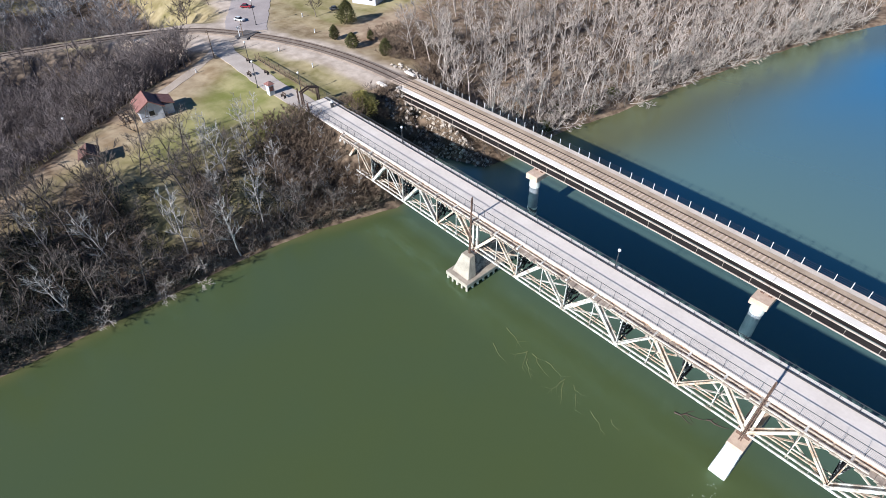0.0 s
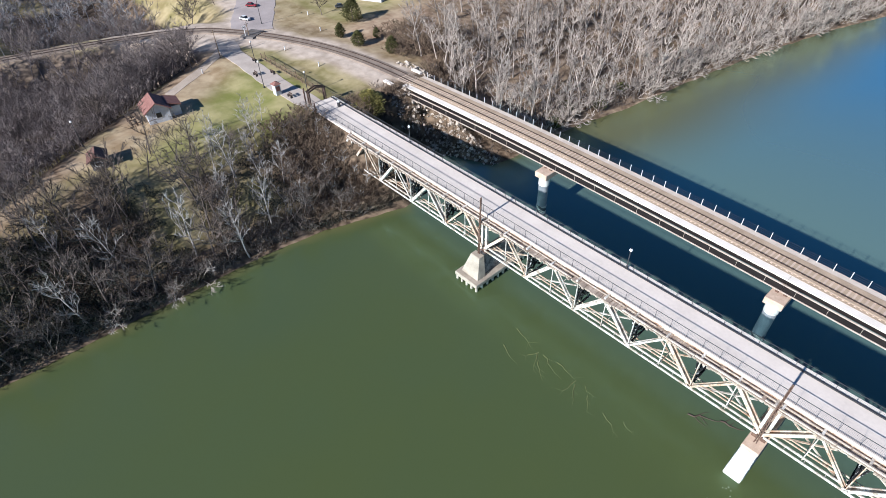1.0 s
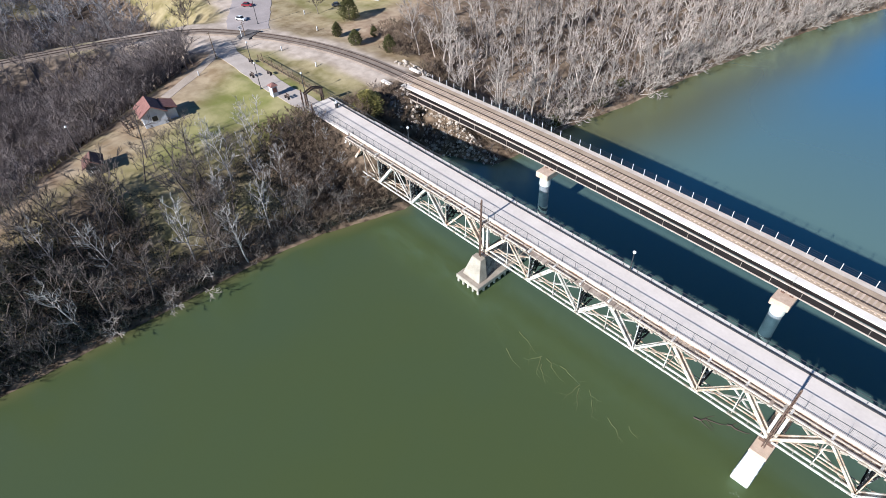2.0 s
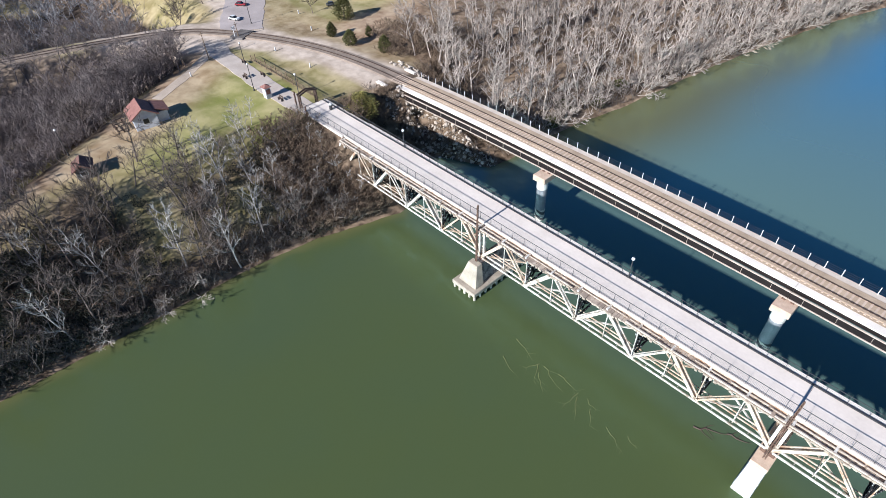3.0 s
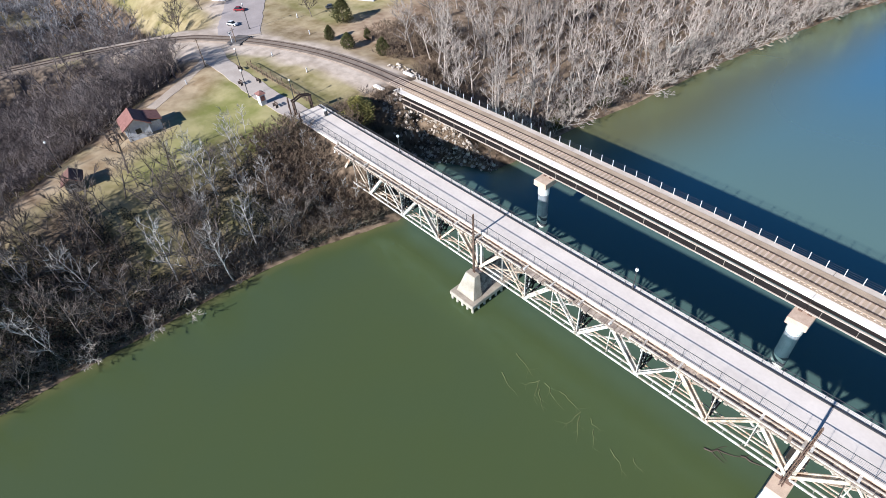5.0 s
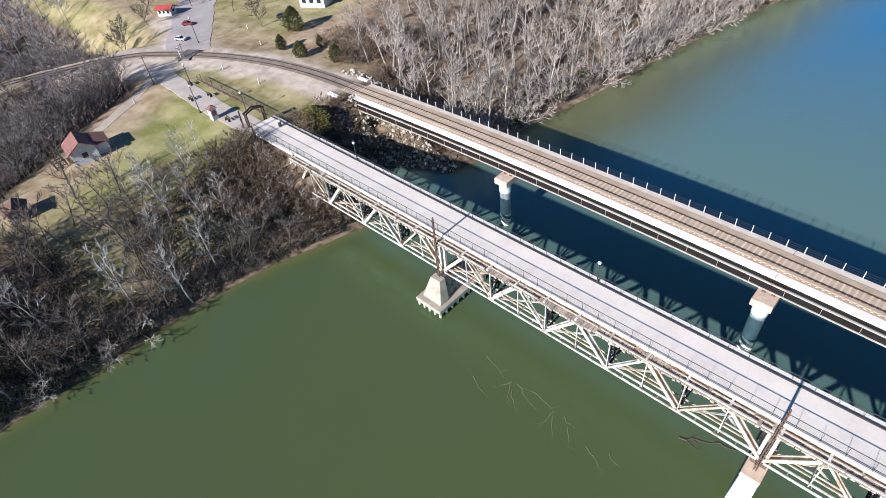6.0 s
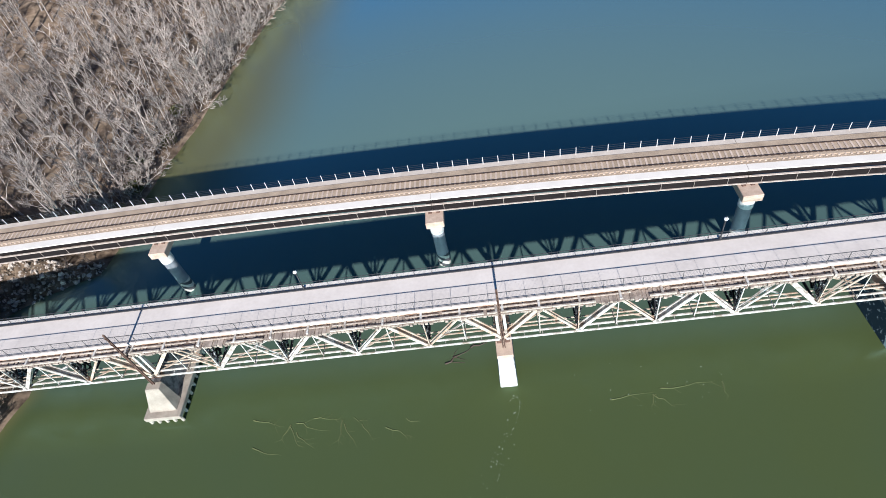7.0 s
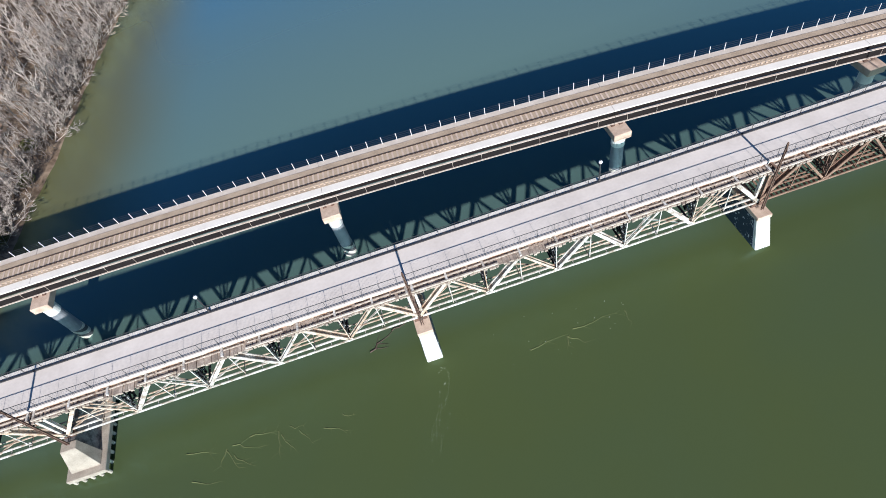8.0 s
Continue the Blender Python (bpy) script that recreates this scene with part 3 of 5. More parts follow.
def railing(x0, x1, y, posts):
    rl = thing("railing", "black steel railing with thin rails along the deck edge", "railing", "railings of the footbridge")
    z = DECK + 0.04
    for h, w in ((1.13, 0.045), (0.08, 0.03 if y < 1 else 0.13)):
        part("rail", barred((x0, y, z + h), (x1, y, z + h), w, w), "steel_dark", rl)
    bm = bmesh.new()
    for k in range(round((x1 - x0) / 0.12)):   # fine upright wires of the panels
        x = x0 + (k + 0.5) * 0.12
        bar(bm, (x, y, z + 0.1), (x, y, z + 1.12), 0.007, 0.007)
    tagged(part("infill", bm, "steel_dark", rl, "fine dark upright wires"), kind="stuff")
    post = None
    for k in range(posts):
        x = x0 + (k + 0.5) * (x1 - x0) / posts
        if post is None:
            bm = bmesh.new()
            bar(bm, (0, 0, 0), (0, 0, 1.14), 0.028, 0.03)
            bar(bm, (0, 0, 0.7), (0, -0.25 if y < 1 else 0.25, 0.02), 0.016, 0.016)
            post = part("post", bm, "steel_dark", rl)
            post.location = (x, y, z)
        else:
            twin("post", post, rl, pose(x, y, z))
    return rl


def timber_mast(x, top):
    """The old leaning line pole that stands on each pier."""
    mast = thing("line_mast", "tall rust-brown steel line mast standing on a bridge pier", "mast", "line masts on the footbridge piers")
    bm = bmesh.new()
    for s in (-0.1, 0.1):
        bar(bm, (x + s, -1.05, LOW - 0.35), (x + s * 0.4, -0.85, top), 0.065, 0.17)
    for k in range(16):
        z0, z1 = LOW - 0.3 + k * (top - LOW) / 16, LOW - 0.3 + (k + 1) * (top - LOW) / 16
        s = 0.09 if k % 2 else -0.09
        bar(bm, (x + s, -1.0, z0), (x - s, -1.0, z1), 0.04, 0.04)
    part("shaft", bm, "steel_rust", mast)
    part("bracket", barred((x, -0.98, TOP), (x, -0.2, TOP), 0.16, 0.12), "steel_rust", mast)
    part("cap", tubed((x, -0.85, top), (x, -0.85, top + 0.15), 0.1, 0.05), "steel_rust", mast)
    return mast


def street_lamp(x):
    lamp = thing("lamp_post", "black lamp post with a white globe by the railing", "lamp post", "lamp posts on the footbridge")
    y = 4.58
    bm = lathe(bmesh.new(), [(0.14, 0), (0.14, 0.25), (0.07, 0.35), (0.055, 2.3), (0.09, 2.4), (0.05, 2.5)], 10, (x, y, DECK))
    part("pole", bm, "steel_dark", lamp)
    bm = bmesh.new()
    bmesh.ops.create_uvsphere(bm, u_segments=14, v_segments=8, radius=0.19, matrix=Matrix.Translation((x, y, DECK + 2.7)))
    part("globe", bm, "glass_lamp", lamp, "white globe", smooth=True)
    part("finial", tubed((x, y, DECK + 2.9), (x, y, DECK + 3.05), 0.07, 0.01, 8), "steel_dark", lamp)
    return lamp


def slab_pier(x):
    """A white stone wall pier across the bridge, its nose battered."""
    pier = thing("bridge_pier", "whitewashed stone wall pier standing in the river", "bridge pier", "piers of the footbridge")
    bm = loft(bmesh.new(), [(x - 0.95, -4.2, -3), (x + 0.95, -4.2, -3), (x + 0.95, 7.0, -3), (x - 0.95, 7.0, -3)],
              [(x - 0.74, -1.75, 3.3), (x + 0.74, -1.75, 3.3), (x + 0.72, 5.6, 3.3), (x - 0.72, 5.6, 3.3)])
    part("shaft", bevel(bm, 0.08), "pier_white", pier)
    # thin dark blue plates with white flecks over both long sides
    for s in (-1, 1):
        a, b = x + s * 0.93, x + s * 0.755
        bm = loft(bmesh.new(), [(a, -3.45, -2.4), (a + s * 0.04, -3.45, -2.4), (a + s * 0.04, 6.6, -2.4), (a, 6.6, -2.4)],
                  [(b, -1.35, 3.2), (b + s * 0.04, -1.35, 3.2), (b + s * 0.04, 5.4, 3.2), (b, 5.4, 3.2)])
        part("side_plate", bm, "dark_flecked", pier, "dark blue-black side plate with white flecks")
    part("cap", bevel(boxed(x - 0.8, x + 0.8, -1.8, 5.7, 3.3, 3.8), 0.05), "cap_tan", pier, "rust-stained concrete cap")
    for y in (NEAR, FAR):
        for s in (-0.4, 0.4):
            part("bearing", bevel(boxed(x + s - 0.25, x + s + 0.25, y - 0.35, y + 0.35, 3.8, LOW - 0.1), 0.04), "steel_rust", pier)
    return pier


def pile_pier(x):
    """The concrete pier on a pile footing by the bank."""
    pier = thing("bridge_pier", "tapered concrete pier on a footing slab over piles", "bridge pier", "piers of the footbridge")
    for y0, y1 in ((-2.2, -1.2), (5.4, 6.4)):
        bm = loft(bmesh.new(), [(x - 1.5, y0 - 0.5, 1.3), (x + 1.5, y0 - 0.5, 1.3), (x + 1.5, y1, 1.3), (x - 1.5, y1, 1.3)],
                  [(x - 0.75, y0 + 0.5, 4.2), (x + 0.75, y0 + 0.5, 4.2), (x + 0.75, y1 + 0.4, 4.2), (x - 0.75, y1 + 0.4, 4.2)])
        part("leg", bevel(bm, 0.05), "pier_tan", pier)
    bm = loft(bmesh.new(), [(x - 1.15, -1.6, 1.3), (x + 1.15, -1.6, 1.3), (x + 1.15, 5.8, 1.3), (x - 1.15, 5.8, 1.3)],
              [(x - 0.55, -1.1, 4.1), (x + 0.55, -1.1, 4.1), (x + 0.55, 5.5, 4.1), (x - 0.55, 5.5, 4.1)])
    part("web_wall", bm, "streaked", pier, "streaked web wall between the legs, coloured dark for its shade")
    part("footing", bevel(boxed(x - 2.0, x + 2.0, -3.4, 7.2, 0.7, 1.3), 0.06), "pier_tan", pier)
    pile = None
    for k in range(5):
        for j in range(11):
            if 0 < k < 4 and 0 < j < 10:
                continue
            m = pose(x - 1.75 + k * 0.875, -3.15 + j * 1.01, -2)
            if pile is None:
                pile = part("foundation_post", tubed((0, 0, 0), (0, 0, 2.72), 0.17, 0.17, 8), "concrete", pier)
                pile.matrix_basis = m
            else:
                twin("foundation_post", pile, pier, m)
    for y in (NEAR, FAR):
        part("bearing", boxed(x - 0.6, x + 0.6, y - 0.3, y + 0.3, 4.0, LOW - 0.1), "steel_rust", pier)
    return pier


for a, b, paint in SPANS:
    truss_span(a, b, paint)
    deck_span(a + 0.01, b - 0.01)
    for y in (0.5, 4.45):
        railing(a, b, y, round((b - a) / 1.7))
for x in (-36.0, 0.0, 36.0):
    timber_mast(x, 12.9)
for x in (-55.9, -18.9, 20.9, 55.0):
    street_lamp(x)
pile_pier(-36.0)
for x in (0.0, 36.0, 72.0, 108.0):
    slab_pier(x)

# ---- railway bridge ----


def rail_strip(x0, x1, step_, section):
    """Sweeps a cross-section, given as (offset to the far side, height) corners, along the railway."""
    bm = bmesh.new()
    rings = []
    n = max(1, round((x1 - x0) / step_))
    for k in range(n + 1):
        x = x0 + (x1 - x0) * k / n
        d = Vector((1, (rail_y(x + 0.5) - rail_y(x - 0.5)), 0)).normalized()
        side = Vector((-d.y, d.x, 0))
        rings.append([bm.verts.new(Vector((x, rail_y(x), 0)) + side * o + Vector((0, 0, h))) for o, h in section])
    m = len(section)
    for q, w in zip(rings, rings[1:]):
        for k in range(m):
            bm.faces.new((q[k], q[(k + 1) % m], w[(k + 1) % m], w[k]))
    bm.faces.new(rings[0])
    bm.faces.new(rings[-1][::-1])
    return bm


def rect(o0, o1, h0, h1):
    return [(o0, h0), (o1, h0), (o1, h1), (o0, h1)]


RP = [-72.0, -39.0, -6.0, 27.0, 55.0, 84.0]
for a, b in zip(RP, RP[1:]):
    g = thing("girder_span", "railway bridge span with dark weathered plate girders and a concrete deck", "bridge span", "spans of the railway bridge")
    a0, b0 = a + 0.02, b - 0.02
    if a < -60:
        a0 = -71.5
    part("deck_slab", rail_strip(a0, b0, 3, rect(-1.95, 2.85, RAIL - 0.45, RAIL - 0.12)), "concrete", g)
    part("near_walkway", rail_strip(a0, b0, 3, rect(-2.2, -1.25, RAIL - 0.1, RAIL + 0.06)), "kerb_white", g, "sunlit white concrete walkway kerb")
    part("far_walkway", rail_strip(a0, b0, 3, rect(2.1, 2.95, RAIL - 0.5, RAIL + 0.08)), "kerb_tan", g, "pale concrete edge kerb")
    # dark strip over the slab's side, in the gap below the walkway
    part("fascia", rail_strip(a0, b0, 3, rect(-2.02, -1.955, RAIL - 0.7, RAIL - 0.1)), "web", g, "dark brown strip below the walkway")
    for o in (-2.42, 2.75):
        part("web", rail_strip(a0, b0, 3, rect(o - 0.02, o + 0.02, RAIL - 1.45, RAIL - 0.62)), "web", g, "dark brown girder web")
        part("top_flange", rail_strip(a0, b0, 3, rect(o - 0.1, o + 0.1, RAIL - 0.62, RAIL - 0.54)), "flange", g, "pale flange")
        part("bottom_flange", rail_strip(a0, b0, 3, rect(o - 0.17, o + 0.17, RAIL - 1.52, RAIL - 1.45)), "flange", g, "pale flange")
    stiff = None
    k = 0
    x = a0 + 1.2
    while x < b0 - 0.5:
        m = pose(x, rail_y(x) - 2.45, RAIL - 1.45)
        if stiff is None:
            stiff = part("stiffener", boxed(-0.012, 0.012, -0.06, 0.0, 0.0, 0.83), "flange", g)
            stiff.matrix_basis = m
        else:
            twin("stiffener", stiff, g, m)
        x += 3.3


def rail_pier(x):
    y = rail_y(x)
    pier = thing("railway_pier", "concrete railway pier with a tan cap on a round column", "bridge pier", "piers of the railway bridge")
    part("cap", bevel(boxed(x - 1.02, x + 1.02, y - 4.2, y + 3.4, RAIL - 2.6, RAIL - 1.7), 0.06), "cap_tan", pier)
    for dy in (-3.2,):
        part("collar", lathe(bmesh.new(), [(0.78, RAIL - 3.95), (0.78, RAIL - 2.6)], 20, (x, y + dy, 0)), "column", pier, "white column head", smooth=False)
        part("column", lathe(bmesh.new(), [(0.72, 1.9), (0.72, RAIL - 3.95)], 20, (x, y + dy, 0)), "column_grey", pier, "grey column", smooth=False)
        part("column_foot", lathe(bmesh.new(), [(0.745, -3), (0.745, 1.9)], 20, (x, y + dy, 0)), "striped", pier, "column foot with white paint peeled in slanting bands")
    for dx in (-0.45, 0.45):
        for o in (-2.42, 2.75):
            part("bearing", bevel(boxed(x + dx - 0.2, x + dx + 0.2, y + o - 0.3, y + o + 0.3, RAIL - 1.7, RAIL - 1.52), 0.03), "steel_rust", pier)
    return pier


for x in RP[1:]:
    rail_pier(x)

track_bed = tagged(mesh_object("track_bed", rail_strip(-71.5, 116, 1.5, [(-1.24, RAIL - 0.3), (2.09, RAIL - 0.3), (2.09, RAIL + 0.1), (-1.24, RAIL + 0.07)]), "ballast"),
                   "brown gravel ballast bed under the railway track", "ballast", kind="stuff")
land_bed = tagged(mesh_object("land_track_bed", rail_strip(-141, -71.52, 1.5, [(-1.5, RAIL - 0.5), (2.2, RAIL - 0.5), (1.75, RAIL + 0.08), (-1.0, RAIL + 0.07)]), "ballast_dark"),
                  "dark oily gravel bed under the track on land", "ballast", kind="stuff")
for o0, o1 in ((-0.74, -0.36), (1.19, 2.06)):
    tagged(mesh_object("ballast_shoulder", rail_strip(-71.5, 116, 1.5, [(o0 - 0.12, RAIL + 0.05), (o1 + 0.04, RAIL + 0.05), (o1, RAIL + 0.14), (o0, RAIL + 0.14)]), "ballast"),
           "tan gravel heaped over the ties outside the rails", "ballast", kind="stuff")
for o in (-0.27, 1.08):
    tagged(mesh_object("rail_track", rail_strip(-141, 116, 1.5, rect(o - 0.035, o + 0.035, RAIL + 0.1, RAIL + 0.22)), "rail"), "worn brown steel running rail on the ties", "rail", "running rails")


def tie_row():
    """Concrete ties: the first of them parts of the track, laid along the bridge."""
    track = thing("railway_ties", "weathered tan concrete ties laid in the ballast", "railway ties")
    bm = loft(bmesh.new(), [(-0.12, -1.0, 0), (0.12, -1.0, 0), (0.12, 1.72, 0), (-0.12, 1.72, 0)], [(-0.1, -0.98, 0.13), (0.1, -0.98, 0.13), (0.1, 1.69, 0.13), (-0.1, 1.69, 0.13)])
    first, x, count, rest = None, -74.0, 0, []
    while x < 110:
        slope = math.degrees(math.atan(rail_y(x + 0.5) - rail_y(x - 0.5)))
        m = pose(x, rail_y(x), RAIL, 0, 0, slope)
        if count < 300:
            if first is None:
                first = part("tie", bm, "tie", track)
                first.matrix_basis = m
            else:
                twin("tie", first, track, m)
        else:
            rest.append(m)
        count += 1
        x += 0.575
    v, f = [], []
    for m in rest:
        n = len(v)
        v += [tuple(m @ q.co) for q in first.data.vertices]
        f += [tuple(n + i for i in q.vertices) for q in first.data.polygons]
    me = bpy.data.meshes.new("far_ties")
    me.from_pydata(v, [], f)
    me.materials.append(M["tie"])
    tagged(new("far_ties", me), "weathered tan concrete ties farther along the track", "railway ties", kind="stuff")
    return track


tie_row()


def edge_fence(a, b):
    """The posts and cables along the far edge of a railway span."""
    fence = thing("edge_fence", "white posts with dark cables along the railway bridge edge", "fence", "edge fences of the railway bridge")
    n = round((b - a) / 1.75)
    post = None
    for k in range(n):
        x = a + (k + 0.5) * (b - a) / n
        m = pose(x, rail_y(x) + 2.86, RAIL + 0.08)
        if post is None:
            post = part("post", bevel(boxed(-0.036, 0.036, -0.036, 0.036, 0, 0.95), 0.008), "post_white", fence, "white fence post")
            post.matrix_basis = m
        else:
            twin("post", post, fence, m)
    for h in (0.4, 0.65, 0.9):
        part("cable", rail_strip(a, b, 3, rect(2.85, 2.87, RAIL + h, RAIL + h + 0.02)), "steel_dark", fence)
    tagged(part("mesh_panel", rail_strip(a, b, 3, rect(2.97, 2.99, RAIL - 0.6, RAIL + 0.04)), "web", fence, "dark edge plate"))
    return fence


for a, b in zip([-71.5] + RP[1:], RP[1:]):
    edge_fence(a, b)

# ---- the shore: paths, road, buildings ----


def draped(name, pts, width, material, label, category, lift=0.1, across=4):
    """A strip of paving laid on the ground along a line of places."""
    bm = bmesh.new()
    line = []
    for (xa, ya), (xb, yb) in zip(pts, pts[1:]):
        n = max(1, round(math.hypot(xb - xa, yb - ya) / 1.2))
        line += [(xa + (xb - xa) * k / n, ya + (yb - ya) * k / n) for k in range(n)]
    line.append(pts[-1])
    rows = []
    for i, (x, y) in enumerate(line):
        xa, ya = line[max(0, i - 1)]
        xb, yb = line[min(len(line) - 1, i + 1)]
        d = math.hypot(xb - xa, yb - ya) or 1
        sx, sy = -(yb - ya) / d, (xb - xa) / d
        w = width * (1 + 0.16 * noise.noise((x * 0.3, y * 0.3, 1)))
        ring = []
        for k in range(across + 1):
            o = (k / across - 0.5) * w
            px, py = x + sx * o, y + sy * o
            ring.append((px, py, land(px, py) + lift))
        rows.append(([bm.verts.new((p[0], p[1], p[2] - 0.5)) for p in (ring[0], ring[-1])], [bm.verts.new(p) for p in ring]))
    for (la, ra), (lb, rb) in zip(rows, rows[1:]):
        for k in range(across):
            bm.faces.new((ra[k], rb[k], rb[k + 1], ra[k + 1]))
        bm.faces.new((la[0], lb[0], rb[0], ra[0]))
        bm.faces.new((ra[-1], rb[-1], lb[1], la[1]))
    return tagged(mesh_object(name, bm, material, smooth=False), label, category, kind="structure")


draped("path", [(-76.6, 1.3), (-87, 0.8), (-97, 1.2), (-107, 1.6), (-113, 3.2)], 3.8, "path", "pale concrete promenade leading to the footbridge", "path", 0.075)
draped("road", [(-98.5, -14.5), (-102.5, -8.5), (-107, -2.2), (-110.5, 1.4)], 1.9,
       "dirt", "narrow dusty road along the ridge", "road", 0.035)
draped("pavement", [(-114.5, 10), (-121, 13.5), (-129, 18.5), (-138, 24), (-146, 29)], 9.0, "asphalt", "pale grey asphalt car park", "car park", 0.055)


def approach():
    """The end of the footbridge on land: deck, abutment and trestle."""
    ap = thing("bridge_approach", "short concrete approach deck of the footbridge on a trestle", "bridge deck")
    part("slab", boxed(-76.6, -64.83, 0.3, 4.75, DECK - 0.22, DECK), "deck", ap)
    for y in (0.03, 4.75):
        part("kerb", boxed(-76.6, -64.83, y, y + 0.27, DECK - 0.28, DECK + 0.04), "kerb_white", ap)
    for y in (0.4, 2.5, 4.5):
        part("stringer", boxed(-76.4, -64.85, y - 0.2, y + 0.2, DECK - 0.75, DECK - 0.23), "steel_rust", ap)
    for x in (-65.3, -69.0, -72.6):
        for y in (0.3, 4.5):
            part("trestle_leg", barred((x, y + (0.6 if y > 1 else -0.6), land(x, y) - 1.0), (x, y, DECK - 0.75), 0.3, 0.3), "steel_white", ap)
        part("trestle_beam", barred((x, -0.1, DECK - 0.92), (x, 4.9, DECK - 0.92), 0.3, 0.3), "steel_white", ap)
        part("trestle_brace", barred((x, -0.1, DECK - 1.2), (x, 4.6, land(x, 4.4) + 0.3), 0.12, 0.12), "steel_rust", ap)
    part("abutment_wall", bevel(boxed(-77.4, -76.0, -0.6, 5.4, 4.0, DECK - 0.78), 0.05), "concrete", ap)
    return ap


approach()
railing(-76.4, -64.85, 0.5, 7)
railing(-76.4, -64.85, 4.45, 7)
timber_mast(-75.2, 13.4)
timber_mast(-72.6, 11.8)


def portal():
    gate = thing("portal_gate", "dark brown timber entrance gate with a peaked beam", "gate")
    x = -76.9
    for y in (0.65, 3.6):
        for dx in (-0.3, 0.3):
            part("post", bevel(boxed(x + dx - 0.1, x + dx + 0.1, y - 0.1, y + 0.1, DECK - 0.6, 11.75), 0.02), "wood_dark", gate)
        for h in (10.0, 10.7, 11.3, 11.65):
            part("crosspiece", boxed(x - 0.22, x + 0.22, y - 0.07, y + 0.07, h, h + 0.12), "wood_dark", gate)
        part("side_panel", boxed(x - 0.2, x + 0.2, y - 0.03, y + 0.03, 10.85, 11.38), "wood_dark", gate)
    for dx in (-0.3, 0.3):
        part("arch_beam", barred((x + dx, 0.45, 11.7), (x + dx, 2.12, 12.2), 0.14, 0.24), "wood_dark", gate)
        part("arch_beam", barred((x + dx, 3.8, 11.7), (x + dx, 2.12, 12.2), 0.14, 0.24), "wood_dark", gate)
    return gate


portal()


def rail_abutment():
    ab = thing("railway_abutment", "weathered concrete abutment at the end of the railway bridge", "abutment")
    y = rail_y(-71.5)
    part("wall", bevel(boxed(-73.0, -71.6, y - 3.2, y + 3.6, 2.0, RAIL - 0.4), 0.06), "concrete", ab)
    part("wing_wall", bevel(boxed(-75.5, -73.02, y - 3.4, y - 2.7, 4.0, RAIL + 0.1), 0.05), "kerb_white", ab, "pale wing wall")
    part("wing_wall", bevel(boxed(-75.5, -73.02, y + 3.1, y + 3.7, 4.0, RAIL + 0.1), 0.05), "kerb_white", ab, "pale wing wall")
    return ab


rail_abutment()


def lattice_fence():
    fc = thing("promenade_fence", "weathered brown timber lattice fence along the promenade", "fence")
    x0, x1, y = -100.0, -78.2, 4.4
    n = 13
    post = None
    for k in range(n):
        x = x0 + (x1 - x0) * k / (n - 1)
        m = pose(x, y, land(x, y) - 0.3) @ Matrix.Diagonal((1, 1, 1.5 if k % 2 else 1, 1))
        if post is None:
            post = part("post", boxed(-0.05, 0.05, -0.05, 0.05, 0, 1.4), "timber_grey", fc)
            post.matrix_basis = m
        else:
            twin("post", post, fc, m)
    z = land(-88, y)
    for h in (0.2, 1.0):
        part("rail", barred((x0, y, z + h), (x1, y, z + h), 0.06, 0.08), "timber_grey", fc)
    bm = bmesh.new()
    x = x0
    while x < x1 - 0.9:
        bar(bm, (x, y - 0.02, z + 0.2), (x + 0.8, y - 0.02, z + 1.0), 0.015, 0.035)
        bar(bm, (x + 0.8, y + 0.02, z + 0.2), (x, y + 0.02, z + 1.0), 0.015, 0.035)
        x += 0.55
    tagged(part("lattice", bm, "timber_grey", fc), kind="stuff")
    return fc


lattice_fence()


def promenade_lamp(x, y, high):
    lamp = thing("lamp_post", "slim dark lamp post with a white globe beside the promenade", "lamp post", "lamp posts of the promenade")
    z = land(x, y) - 0.1
    part("pole", lathe(bmesh.new(), [(0.15, 0), (0.15, 0.3), (0.07, 0.45), (0.05, high)], 10, (x, y, z)), "steel_dark", lamp)
    bm = bmesh.new()
    bmesh.ops.create_uvsphere(bm, u_segments=12, v_segments=8, radius=0.18, matrix=Matrix.Translation((x, y, z + high + 0.2)))
    part("globe", bm, "glass_lamp", lamp, "white globe", smooth=True)
    return lamp


for x, y, h in ((-81.8, 3.2, 3.4), (-88.6, -1.4, 4.6), (-91.5, -30.8, 4.2), (-100.6, 3.2, 3.4), (-117.0, 13.7, 5.0), (-113.2, -5.6, 5.2)):
    promenade_lamp(x, y, h)


def utility_pole(x, y, high):
    p = thing("utility_pole", "weathered grey-brown wooden utility pole", "utility pole", "utility poles")
    z = land(x, y) - 0.3
    part("shaft", tubed((x, y, z), (x, y, z + high), 0.1, 0.06, 8), "timber_grey", p)
    part("crossarm", barred((x, y - 0.45, z + high - 0.4), (x, y + 0.45, z + high - 0.4), 0.05, 0.06), "timber_grey", p)
    return p


for x, y, h in ((-106.4, -1.0, 5.6), (-111.7, 8.0, 3.4)):
    utility_pole(x, y, h)


